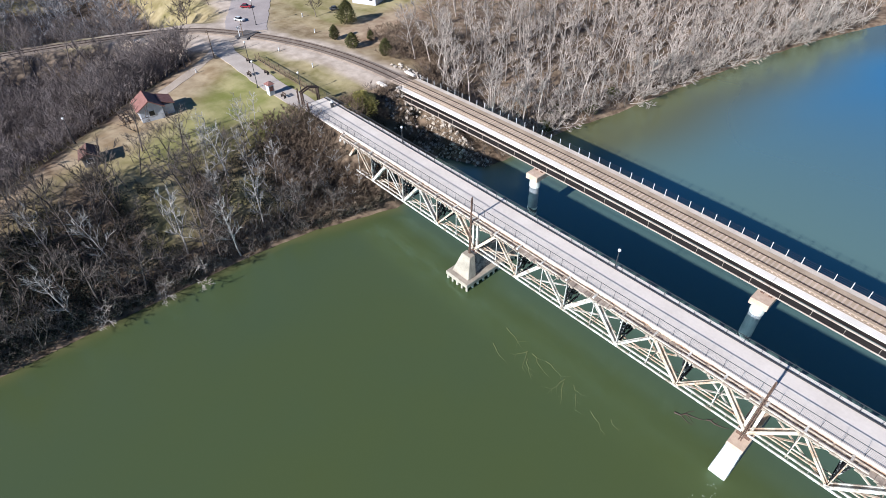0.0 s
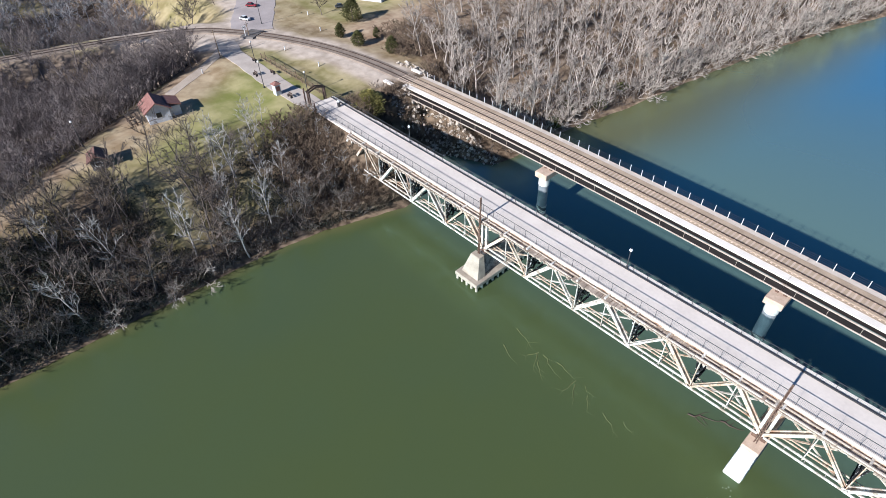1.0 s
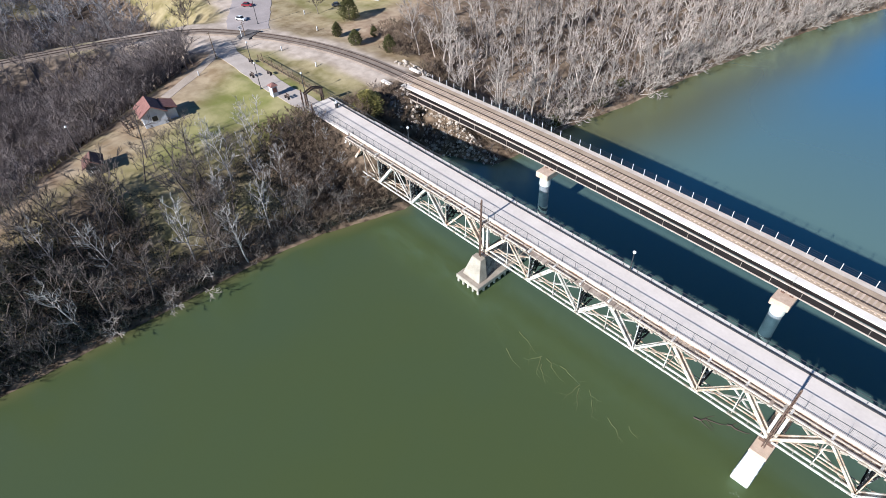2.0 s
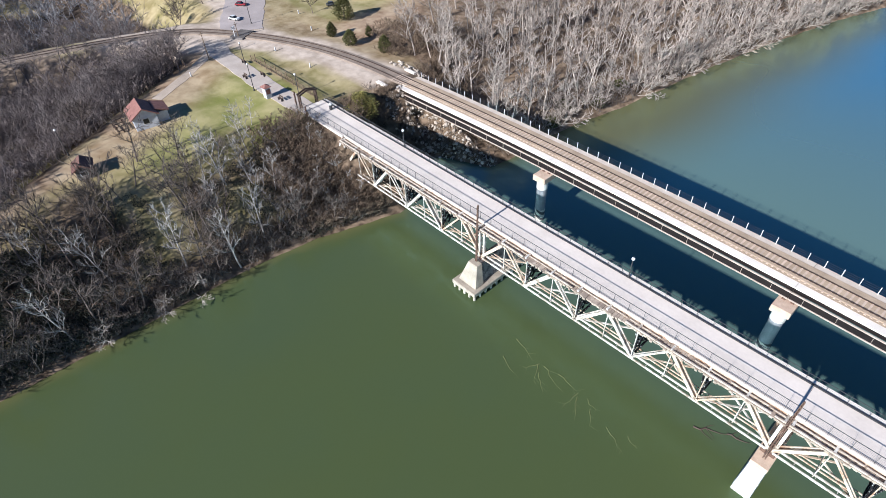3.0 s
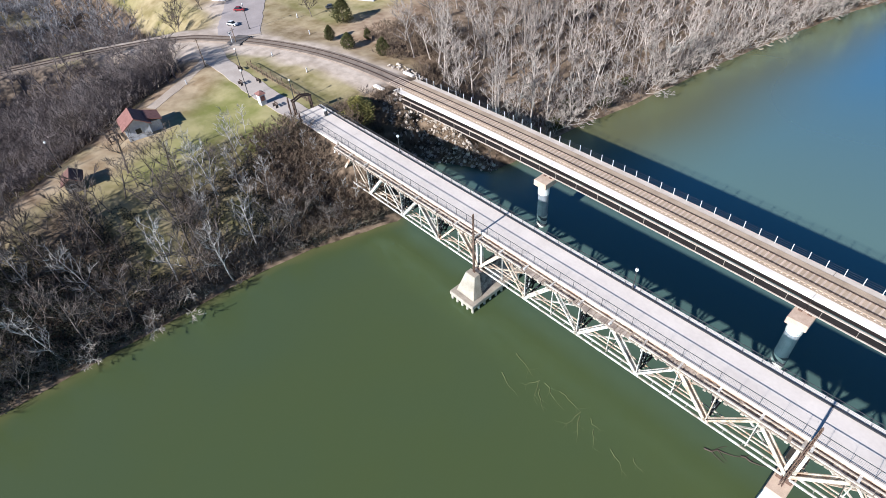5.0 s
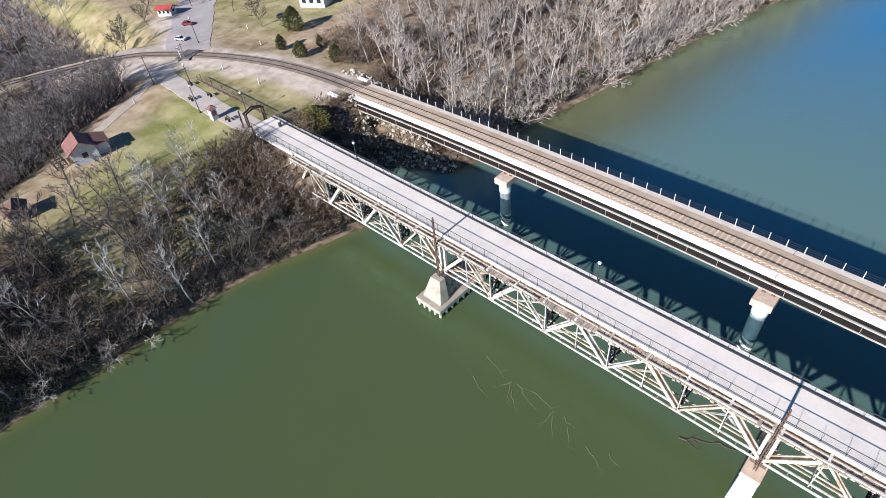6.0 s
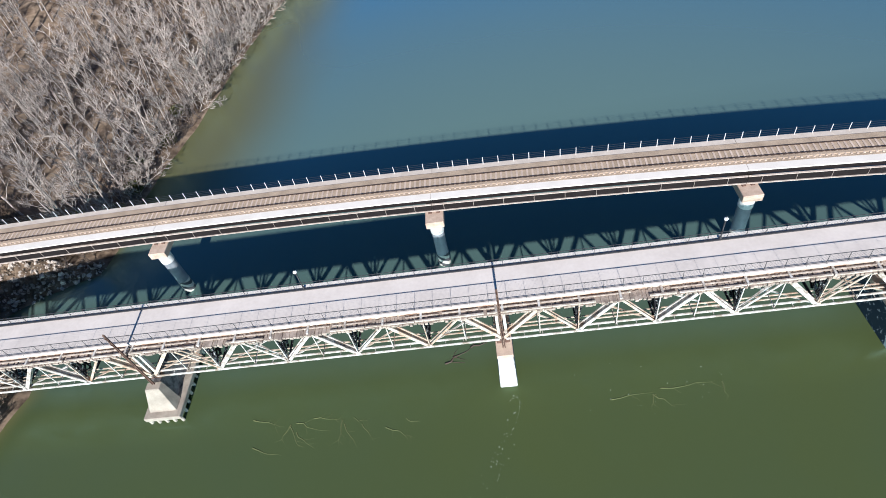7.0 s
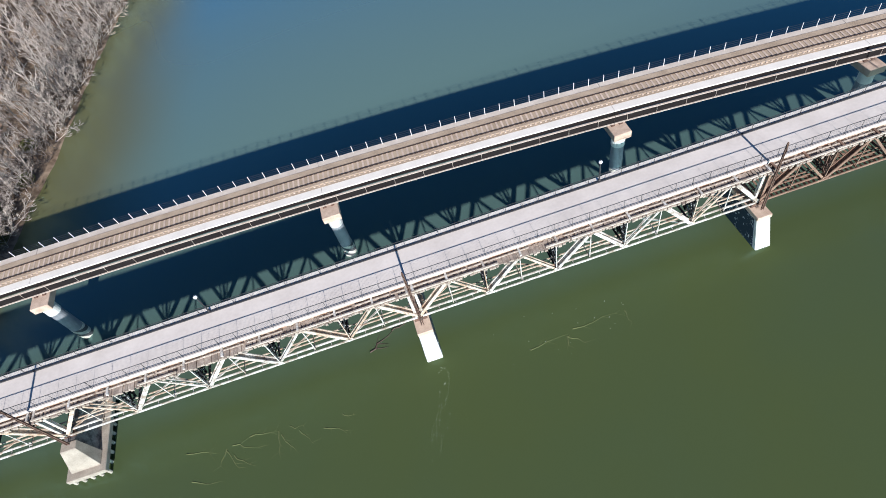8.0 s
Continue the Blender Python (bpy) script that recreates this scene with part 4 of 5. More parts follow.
def kiosk():
    k = thing("information_kiosk", "small white kiosk with a red-brown roof on the promenade", "kiosk")
    x, y = -84.6, -1.0
    z = land(x, y)
    part("body", bevel(boxed(x - 0.55, x + 0.55, y - 0.5, y + 0.5, z, z + 1.9), 0.03), "siding", k)
    part("panel", boxed(x + 0.552, x + 0.58, y - 0.35, y + 0.35, z + 0.8, z + 1.6), "brick_red", k, "red notice panel")
    bm = loft(bmesh.new(), [(x - 0.75, y - 0.7, z + 1.9), (x + 0.75, y - 0.7, z + 1.9), (x + 0.75, y + 0.7, z + 1.9), (x - 0.75, y + 0.7, z + 1.9)],
              [(x - 0.1, y - 0.05, z + 2.35), (x + 0.1, y - 0.05, z + 2.35), (x + 0.1, y + 0.05, z + 2.35), (x - 0.1, y + 0.05, z + 2.35)])
    part("roof", bm, "brick_red", k)
    return k


kiosk()


def bench(x, y, turn):
    b = thing("bench", "dark slatted park bench beside the promenade", "bench", "benches of the promenade")
    for k in range(4):
        part("seat_slat", boxed(-0.85, 0.85, -0.22 + k * 0.12, -0.12 + k * 0.12, 0.42, 0.46), "wood_dark", b)
    for k in range(3):
        part("back_slat", boxed(-0.85, 0.85, 0.27, 0.31, 0.55 + k * 0.13, 0.65 + k * 0.13), "wood_dark", b)
    for s in (-0.7, 0.7):
        part("leg", boxed(s - 0.04, s + 0.04, -0.2, 0.33, -0.2, 0.42), "steel_dark", b)
        part("back_support", boxed(s - 0.03, s + 0.03, 0.26, 0.335, 0.42, 0.95), "steel_dark", b)
    b.matrix_basis = pose(x, y, land(x, y) + 0.2, 0, 0, turn) @ Matrix.Diagonal((0.7, 0.8, 0.8, 1))
    return b


for x, y, t in ((-81.9, -0.2, 0), (-92.4, 2.6, 180), (-93.9, -0.2, 0), (-99.6, 2.8, 180)):
    bench(x, y, t)


def litter_bin():
    b = thing("litter_bin", "dark litter bin with a white lid on the footbridge deck", "litter bin")
    part("drum", lathe(bmesh.new(), [(0.24, 0), (0.27, 0.1), (0.27, 0.8), (0.24, 0.85)], 14, (-72.8, 3.6, DECK)), "steel_dark", b)
    part("lid", lathe(bmesh.new(), [(0.29, 0.85), (0.29, 0.92), (0.12, 1.12)], 14, (-72.8, 3.6, DECK)), "post_white", b, "white domed lid")
    return b


litter_bin()


def gable_house(name, label, size, wall, roof_mat, m, chimney=True, annex=True):
    """A gabled house, its ridge along its own x axis."""
    hs = thing(name, label, "house")
    w, d, e, r = size
    part("wall", bevel(boxed(-w / 2, w / 2, -d / 2, d / 2, -1.5, e), 0.02), wall, hs)
    bm = bmesh.new()
    o = 0.4
    for s in (-1, 1):
        loft(bm, [(-w / 2 - o, s * (d / 2 + o), e - 0.15), (w / 2 + o, s * (d / 2 + o), e - 0.15), (w / 2 + o, 0, r), (-w / 2 - o, 0, r)],
             [(-w / 2 - o, s * (d / 2 + o), e + 0.03), (w / 2 + o, s * (d / 2 + o), e + 0.03), (w / 2 + o, 0, r + 0.18), (-w / 2 - o, 0, r + 0.18)])
    part("roof", bm, roof_mat, hs)
    for s in (-1, 1):
        bm = loft(bmesh.new(), [(s * (w / 2 - 0.2), -d / 2, e), (s * (w / 2 - 0.2), d / 2, e), (s * (w / 2 - 0.2), 0.02, r), (s * (w / 2 - 0.2), -0.02, r)],
                  [(s * w / 2, -d / 2, e), (s * w / 2, d / 2, e), (s * w / 2, 0.02, r), (s * w / 2, -0.02, r)])
        part("gable", bm, wall, hs)
    lo, hi = e * 0.36, e * 0.86
    for s in (-1, 1):
        for k in range(3):
            x = (k - 1) * w * 0.3
            win = part("window", boxed(x - w * 0.1, x + w * 0.1, s * (d / 2 + 0.01) - 0.03, s * (d / 2 + 0.01) + 0.03, lo, hi), "post_white", hs)
            part("pane", boxed(x - w * 0.08, x + w * 0.08, s * (d / 2 + 0.05) - 0.01, s * (d / 2 + 0.05) + 0.01, lo + 0.1, hi - 0.1), "glass", win)
        win = part("window", boxed(s * (w / 2 + 0.01) - 0.03, s * (w / 2 + 0.01) + 0.03, -0.5, 0.5, lo, hi), "post_white", hs)
        part("pane", boxed(s * (w / 2 + 0.05) - 0.01, s * (w / 2 + 0.05) + 0.01, -0.4, 0.4, lo + 0.1, hi - 0.1), "glass", win)
    if chimney:
        part("chimney", bevel(boxed(-w * 0.2 - 0.3, -w * 0.2 + 0.3, 0.5, 1.1, e, r + 0.9), 0.03), "brick_red", hs)
    if annex:
        q, t = d / 2, d / 2 + 1.8
        part("annex_wall", bevel(boxed(-w / 2, w / 4, q, t, -1.5, e - 0.4), 0.02), wall, hs)
        bm = loft(bmesh.new(), [(-w / 2 - 0.3, q - 0.02, e + 0.3), (w / 4 + 0.3, q - 0.02, e + 0.3), (w / 4 + 0.3, t + 0.3, e - 0.4), (-w / 2 - 0.3, t + 0.3, e - 0.4)],
                  [(-w / 2 - 0.3, q - 0.02, e + 0.45), (w / 4 + 0.3, q - 0.02, e + 0.45), (w / 4 + 0.3, t + 0.3, e - 0.25), (-w / 2 - 0.3, t + 0.3, e - 0.25)])
        part("annex_roof", bm, roof_mat, hs)
    hs.matrix_basis = m
    return hs


M["shed_roof"] = mat("brown_shed_roof", (0.20, 0.10, 0.08), (0.11, 0.06, 0.05), 0.85, scale=2, fine=12)
M["slate"] = mat("grey_slate_roof", (0.30, 0.31, 0.34), (0.2, 0.21, 0.24), 0.7, scale=2, fine=12)
gable_house("house", "pale blue-grey house with a red-brown gable roof on the lawn", (3.9, 3.5, 2.0, 3.25), "siding", "brick_red", pose(-91.8, -18.9, land(-91.8, -18.9), 0, 0, -8), chimney=False)
gable_house("cottage", "small grey shed with a red-brown roof among bare trees", (2.4, 2.0, 1.5, 2.2), "streaked", "shed_roof", pose(-83.6, -30.6, land(-83.6, -30.6), 0, 0, -15), chimney=False, annex=False)
gable_house("shelter", "small white shelter with a faded red roof by the car park", (3.4, 2.2, 1.5, 2.0), "post_white", "red_roof", pose(-140.5, 18.5, land(-140.5, 18.5), 0, 0, 35), chimney=False, annex=False)
gable_house("white_house", "pale house with a blue-grey roof behind an evergreen", (6.2, 4.0, 2.3, 3.5), "siding", "slate", pose(-113.0, 41.0, land(-113.0, 41.0), 0, 0, 25))


def car(x, y, turn, paint, label):
    c = thing("car", label, "car", "parked cars")
    bm = loft(bmesh.new(), [(-2.1, -0.85, 0.3), (2.1, -0.85, 0.3), (2.1, 0.85, 0.3), (-2.1, 0.85, 0.3)], [(-2.05, -0.82, 0.85), (2.0, -0.8, 0.8), (2.0, 0.8, 0.8), (-2.05, 0.82, 0.85)])
    part("body", bevel(bm, 0.08), paint, c)
    bm = loft(bmesh.new(), [(-1.7, -0.76, 0.83), (1.0, -0.76, 0.82), (1.0, 0.76, 0.82), (-1.7, 0.76, 0.83)], [(-1.2, -0.62, 1.42), (0.35, -0.62, 1.42), (0.35, 0.62, 1.42), (-1.2, 0.62, 1.42)])
    part("cabin", bevel(bm, 0.05), "glass", c, "dark glazed cabin")
    part("roof", bevel(boxed(-1.15, 0.3, -0.6, 0.6, 1.4, 1.46), 0.02), paint, c)
    for xx in (-1.3, 1.3):
        for yy in (-0.8, 0.8):
            part("wheel", tubed((xx, yy - 0.1, 0.32), (xx, yy + 0.1, 0.32), 0.32, 0.32, 14), "steel_dark", c)
    c.matrix_basis = pose(x, y, land(x, y) + 0.1, 0, 0, turn) @ Matrix.Diagonal((0.6, 0.6, 0.6, 1))
    return c


M["paint_white"] = mat("white_car_paint", (0.75, 0.75, 0.75), (0.7, 0.7, 0.7), 0.25, spec=0.6, bump=0)
M["paint_red"] = mat("red_car_paint", (0.30, 0.03, 0.04), (0.25, 0.025, 0.03), 0.25, spec=0.6, bump=0)
M["paint_grey"] = mat("grey_car_paint", (0.12, 0.12, 0.13), (0.1, 0.1, 0.11), 0.25, spec=0.6, bump=0)
car(-121.5, 12.2, 20, "paint_white", "white car parked on the asphalt")
car(-129.1, 17.7, 40, "paint_red", "dark red car parked on the asphalt")
car(-113.6, 32.0, 60, "paint_grey", "dark grey car standing on the lawn")


def rock(rng):
    bm = bmesh.new()
    bmesh.ops.create_icosphere(bm, subdivisions=1, radius=1.0)
    for v in bm.verts:
        v.co = v.co * rng.uniform(0.55, 1.2)
        v.co.z *= 0.65
    return bm


def riprap():
    """Broken pale rock on the railway's bank."""
    rng = random.Random(11)
    kinds = []
    bank = thing("riprap", "pale broken rock heaped on the railway bank", "riprap")
    for k in range(6):
        kinds.append(part("stone", rock(rng), "riprap", bank))
    placed = 0
    while placed < 290:
        x, y = rng.uniform(-71, -52.5), rng.uniform(12.5, 21)
        z = land(x, y)
        if z < -0.2 or shore(y) - x > 12 or (z < 0.8 and rng.random() < 0.6):
            continue
        r = rng.uniform(0.18, 0.48)
        m = pose(x, y, z + r * 0.2, rng.uniform(0, 360), rng.uniform(0, 360), rng.uniform(0, 360)) @ Matrix.Diagonal((r, r * rng.uniform(0.7, 1.2), r, 1))
        if placed < 6:
            kinds[placed].matrix_basis = m
        else:
            twin("stone", kinds[placed % 6], bank, m)
        placed += 1
    v, f = [], []
    small = [kinds[k].data for k in range(6)]
    while len(f) < 20 * 700:
        x, y = rng.uniform(-71, -52), rng.uniform(12.5, 21.5)
        z = land(x, y)
        if z < -0.1 or shore(y) - x > 11:
            continue
        r, n, me = rng.uniform(0.06, 0.18), len(v), small[rng.randrange(6)]
        m = pose(x, y, z + r * 0.3, rng.uniform(0, 360), rng.uniform(0, 360), 0)
        v += [tuple(m @ (q.co * r)) for q in me.vertices]
        f += [tuple(n + i for i in q.vertices) for q in me.polygons]
    me = bpy.data.meshes.new("rubble")
    me.from_pydata(v, [], f)
    me.materials.append(M["riprap"])
    tagged(new("rubble", me), "small pale rubble between the rocks of the bank", "rubble", kind="stuff")
    far = thing("rock_pile", "pale rocks piled beside the railway track", "rock pile")
    for k in range(90):
        x = rng.uniform(-80, -71.5)
        y = rail_y(x) + rng.uniform(3.2, 5.6)
        r = rng.uniform(0.12, 0.34)
        m = pose(x, y, land(x, y) + r * 0.3, rng.uniform(0, 360), rng.uniform(0, 360), 0) @ Matrix.Diagonal((r, r, r, 1))
        twin("stone", kinds[k % 6], far, m)


riprap()


def marker_post(x, y):
    post = thing("marker_post", "short white marker post standing in the grass", "post", "marker posts by the railway")
    z = land(x, y)
    part("shaft", bevel(boxed(x - 0.09, x + 0.09, y - 0.09, y + 0.09, z - 0.2, z + 0.85), 0.015), "post_white", post)
    part("foot", bevel(boxed(x - 0.16, x + 0.16, y - 0.16, y + 0.16, z - 0.2, z + 0.1), 0.015), "concrete", post)
    return post


for x, y in ((-100.3, 9.7), (-89.5, 10.5), (-114.8, 24.0), (-104.3, 20.5), (-102.6, -6.4)):
    marker_post(x, y)


def level_crossing():
    """Asphalt between and beside the rails at the road crossing, shadow put into its dark tone."""
    bm = rail_strip(-113.6, -110.9, 0.6, [(-2.0, RAIL - 0.2), (2.6, RAIL - 0.2), (2.3, RAIL + 0.19), (-1.8, RAIL + 0.19)])
    tagged(mesh_object("road_crossing", bm, "asphalt_dark"), "dark asphalt level crossing over the railway track", "level crossing", kind="structure")


level_crossing()


def crossing_signal(x, y):
    sg = thing("crossing_signal", "white post with crossed boards beside the level crossing", "signal post")
    z = land(x, y) - 0.2
    part("post", tubed((x, y, z), (x, y, z + 2.6), 0.09, 0.07, 8), "post_white", sg)
    part("foot", bevel(boxed(x - 0.2, x + 0.2, y - 0.2, y + 0.2, z, z + 0.4), 0.02), "concrete", sg)
    for s in (-1, 1):
        part("board", barred((x + 0.1, y - 0.42, z + 2.3 - 0.3 * s), (x + 0.1, y + 0.42, z + 2.3 + 0.3 * s), 0.03, 0.16), "post_white", sg, "white crossed board")
    return sg


crossing_signal(-112.0, 7.4)


def striped_post(x, y):
    sp = thing("striped_post", "black and white banded post beside the railway", "marker post")
    z = land(x, y) - 0.2
    for k in range(6):
        part("band", lathe(bmesh.new(), [(0.2, z + k * 0.42), (0.2, z + (k + 1) * 0.42)], 10, (x, y, 0)), "steel_dark" if k % 2 else "post_white", sp)
    return sp


striped_post(-134.6, -3.6)


def garden_pen(x, y):
    """A small weathered timber pen beside the house."""
    pen = thing("garden_pen", "small weathered brown timber pen on the grass by the house", "pen")
    w, d = 2.6, 1.5
    for i in range(4):
        for j in range(3):
            if i in (0, 3) or j in (0, 2):
                xx, yy = x + (i / 3 - 0.5) * w, y + (j / 2 - 0.5) * d
                part("post", barred((xx, yy, land(xx, yy) - 0.2), (xx, yy, land(xx, yy) + 1.3), 0.12, 0.12), "wood_dark", pen)
    z = land(x, y)
    for h in (0.45, 1.15):
        for s in (-0.5, 0.5):
            part("rail", barred((x - w / 2, y + s * d, z + h), (x + w / 2, y + s * d, z + h), 0.05, 0.14), "bark", pen)
            part("rail", barred((x + s * w, y - d / 2, z + h), (x + s * w, y + d / 2, z + h), 0.05, 0.14), "bark", pen)
    return pen


garden_pen(-92.8, -22.4)

# ---- bare winter trees ----


class Shape:
    """Corners and faces of tapering limbs, gathered before they become a mesh."""

    def __init__(self):
        self.v, self.f = [], []

    def limb(self, pts, radii, sides):
        base = len(self.v)
        for i, p in enumerate(pts):
            d = (pts[min(i + 1, len(pts) - 1)] - pts[max(i - 1, 0)]).normalized()
            s = d.cross(Vector((0.3, 0.2, 1)))
            s = (s if s.length > 1e-3 else Vector((1, 0, 0))).normalized()
            u = s.cross(d)
            for k in range(sides):
                a = k * math.tau / sides
                self.v.append(tuple(p + (s * math.cos(a) + u * math.sin(a)) * radii[i]))
        for i in range(len(pts) - 1):
            for k in range(sides):
                a, b = base + i * sides + k, base + i * sides + (k + 1) % sides
                self.f.append((a, b, b + sides, a + sides))

    def blade(self, a, b, w, side):
        """A thin flat twig that tapers to its end."""
        n = len(self.v)
        s = (b - a).cross(side)
        s = (s if s.length > 1e-4 else Vector((1, 0, 0))).normalized()
        self.v += [tuple(a + s * w), tuple(a - s * w), tuple(b - s * w * 0.35), tuple(b + s * w * 0.35)]
        self.f.append((n, n + 1, n + 2, n + 3))

    def mesh(self, name, material):
        me = bpy.data.meshes.new(name)
        me.from_pydata(self.v, [], self.f)
        me.materials.append(M[material])
        return me


def wander(rng, start, way, length, n, bend, lift=0.0):
    pts, p, d = [start], start.copy(), way.normalized()
    for _ in range(n):
        d = (d + Vector((rng.uniform(-bend, bend), rng.uniform(-bend, bend), rng.uniform(-bend, bend) + lift))).normalized()
        p = p + d * (length / n)
        pts.append(p.copy())
    return pts


def grow(rng, high, spread, limbs, twigs, stems=1, thick=1.0, fat=1.0):
    """A bare tree: trunk and crown as two shapes."""
    trunk, crown = Shape(), Shape()
    for st in range(stems):
        lean = Vector((rng.uniform(-0.2, 0.2), rng.uniform(-0.2, 0.2), 1)) * 1.0
        if stems > 1:
            lean += Vector((math.cos(st * 2.4), math.sin(st * 2.4), 0)) * 0.35
        h = high * rng.uniform(0.85, 1.0)
        r0 = 0.017 * h * thick / math.sqrt(stems)
        tp = wander(rng, Vector((0, 0, -0.3)), lean, h, 7, 0.09, 0.03)
        trunk.limb(tp, [r0 * (1 - 0.88 * i / 7) for i in range(8)], 6)
        for k in range(limbs // stems):
            t = rng.uniform(0.3, 0.97)
            i = min(6, int(t * 7))
            at = tp[i].lerp(tp[i + 1], t * 7 - i)
            a = k * 2.4 + rng.uniform(-0.5, 0.5)
            up = rng.uniform(0.35, 1.1)
            ln = spread * (1.15 - 0.75 * t) * rng.uniform(0.7, 1.2)
            lp = wander(rng, at, Vector((math.cos(a), math.sin(a), up)), ln, 3, 0.25, 0.1)
            lr = max(0.045, r0 * 0.5 * (1.1 - t))
            crown.limb(lp, [lr * (1 - 0.75 * j / 3) for j in range(4)], 4)
            for q in range(4):
                tt = rng.uniform(0.25, 1.0)
                j = min(2, int(tt * 3))
                b0 = lp[j].lerp(lp[j + 1], tt * 3 - j)
                way = (lp[j + 1] - lp[j]).normalized() + Vector((rng.uniform(-1, 1), rng.uniform(-1, 1), rng.uniform(-0.2, 0.9)))
                bp = wander(rng, b0, way, ln * rng.uniform(0.35, 0.65), 2, 0.3, 0.08)
                if fat > 1.0:
                    for e in range(2):
                        crown.blade(bp[e], bp[e + 1], (0.03 - 0.01 * e) * fat, Vector((rng.uniform(-1, 1), rng.uniform(-1, 1), 0.4)))
                else:
                    crown.limb(bp, [lr * 0.6, 0.036, 0.018], 3)
                for w in range(twigs):
                    j2 = rng.randrange(2)
                    c0 = bp[j2].lerp(bp[j2 + 1], rng.random())
                    way = (bp[j2 + 1] - bp[j2]).normalized() + Vector((rng.uniform(-0.9, 0.9), rng.uniform(-0.9, 0.9), rng.uniform(-0.3, 0.8)))
                    way = way.normalized() * ln * rng.uniform(0.15, 0.42)
                    crown.blade(c0, c0 + way, 0.017 * fat, Vector((rng.uniform(-1, 1), rng.uniform(-1, 1), rng.uniform(-1, 1))))
    return trunk, crown


def tree_kind(seed, high, spread, limbs, twigs, bark, label, group, stems=1, thick=1.0):
    rng = random.Random(seed)
    trunk, crown = grow(rng, high, spread, limbs, twigs, stems, thick)
    t = thing("bare_tree", label, "tree", group)
    for name, shp in (("trunk", trunk), ("crown", crown)):
        ob = new(name, shp.mesh(name, bark))
        ob.parent = t
    return t


BANK = "bare trees on the river bank"
WOOD = "bare trees of the wood"
bank_kinds = [tree_kind(100 + k, h, s, 13, 7, "bark", "bare grey-brown tree on the river bank", BANK, st) for k, (h, s, st) in
              enumerate(((9.5, 3.6, 1), (8.0, 3.2, 2), (11.0, 4.0, 1), (7.0, 3.4, 3), (9.0, 4.2, 1), (6.5, 3.6, 2)))]
bank_kinds += [tree_kind(120 + k, h, s, 13, 6, "bark_white", "bare tree with pale bark on the river bank", BANK, st, 0.85) for k, (h, s, st) in enumerate(((10.5, 3.8, 1),))]
wood_kinds = [tree_kind(140 + k, h, s, 14, 7, "bark_pale", "tall bare tree with pale bark in the wood", WOOD, st) for k, (h, s, st) in
              enumerate(((12.0, 3.0, 1), (10.0, 3.2, 1), (13.5, 3.4, 1), (8.5, 3.0, 2)))]
leaners = [tree_kind(160 + k, 7.5, 2.8, 12, 9, "bark_pale", "bare grey tree leaning out over the water", "leaning trees on the shore", 2) for k in range(2)]


def scatter(rng, count, xr, yr, ok, gap):
    out, tries = [], 0
    while len(out) < count and tries < count * 60:
        tries += 1
        x, y = rng.uniform(*xr), rng.uniform(*yr)
        if ok(x, y) and all((x - a) ** 2 + (y - b) ** 2 > gap * gap for a, b in out[-250:]):
            out.append((x, y))
    return out


def on_bank(x, y):
    d = shore(y) - x
    return 0.6 < d < 17.5 + 4 * noise.noise((x * 0.1, y * 0.1, 2)) and not (-5.0 < y < 14) and not (y > -17 and d > 15.5) and land(x, y) > 0.3


def in_wood(x, y):
    d = shore(y) - x
    if d < 0.8 or rail_gap(x, y) < 5.5 and x < -60:
        return False
    lawn, straw = cover(x, y)
    return straw < 0.35 and lawn < 0.3 and y > rail_y(max(-142, x)) + 4.2 and not (x < -103 and y < 54)


def in_hollow(x, y):
    ridge = -(x + 83) * 0.82 - (y + 41) * 0.57
    return ridge > 4.5 and y < -4 and rail_gap(x, y) > 6


def hollow_edge(x, y):
    ridge = -(x + 83) * 0.82 - (y + 41) * 0.57
    return 2.0 < ridge < 6.0 and -75 < y < -5 and rail_gap(x, y) > 8


used = set()


def plant(kinds, x, y, rng, size=1.0, tilt=8.0):
    src = kinds[rng.randrange(len(kinds))]
    s = size * rng.uniform(0.75, 1.15)
    m = pose(x, y, land(x, y) - 0.1, rng.uniform(-tilt, tilt), rng.uniform(-tilt, tilt), rng.uniform(0, 360)) @ Matrix.Diagonal((s, s, s, 1))
    if src.name not in used:
        used.add(src.name)
        src.matrix_basis = m
        return src
    return copy_thing(src, m)


rng = random.Random(5)
open_ground = lambda x, y: shore(y) - x > 5 and noise.noise((x * 0.09, y * 0.09, 12)) > 0.12
for x, y in scatter(rng, 155, (-86, -55), (-78, -2.5), lambda x, y: on_bank(x, y) and not open_ground(x, y), 1.6):
    plant(bank_kinds[-1:] if rng.random() < 0.1 and y > -44 else bank_kinds[:-1], x, y, rng, 0.6 + 0.4 * step(4, 16, -y))
for x, y in scatter(rng, 13, (-79, -67), (-20, -7), lambda x, y: shore(y) - x > 7, 2.0):   # pale crowns below the lawn
    plant(bank_kinds[-1:], x, y, rng, 0.62)
for x, y in scatter(rng, 15, (-82, -70), (-33, -19), lambda x, y: shore(y) - x > 9, 2.2):   # dark trees on the grass below the shed
    plant(bank_kinds[:-1], x, y, rng, 0.8)
front = lambda x, y: in_wood(x, y) and shore(y) - x < 26
wood_spots = scatter(rng, 160, (-98, -31), (25, 140), front, 2.0)
for x, y in wood_spots:
    plant(wood_kinds, x, y, rng, 1.0, 5)
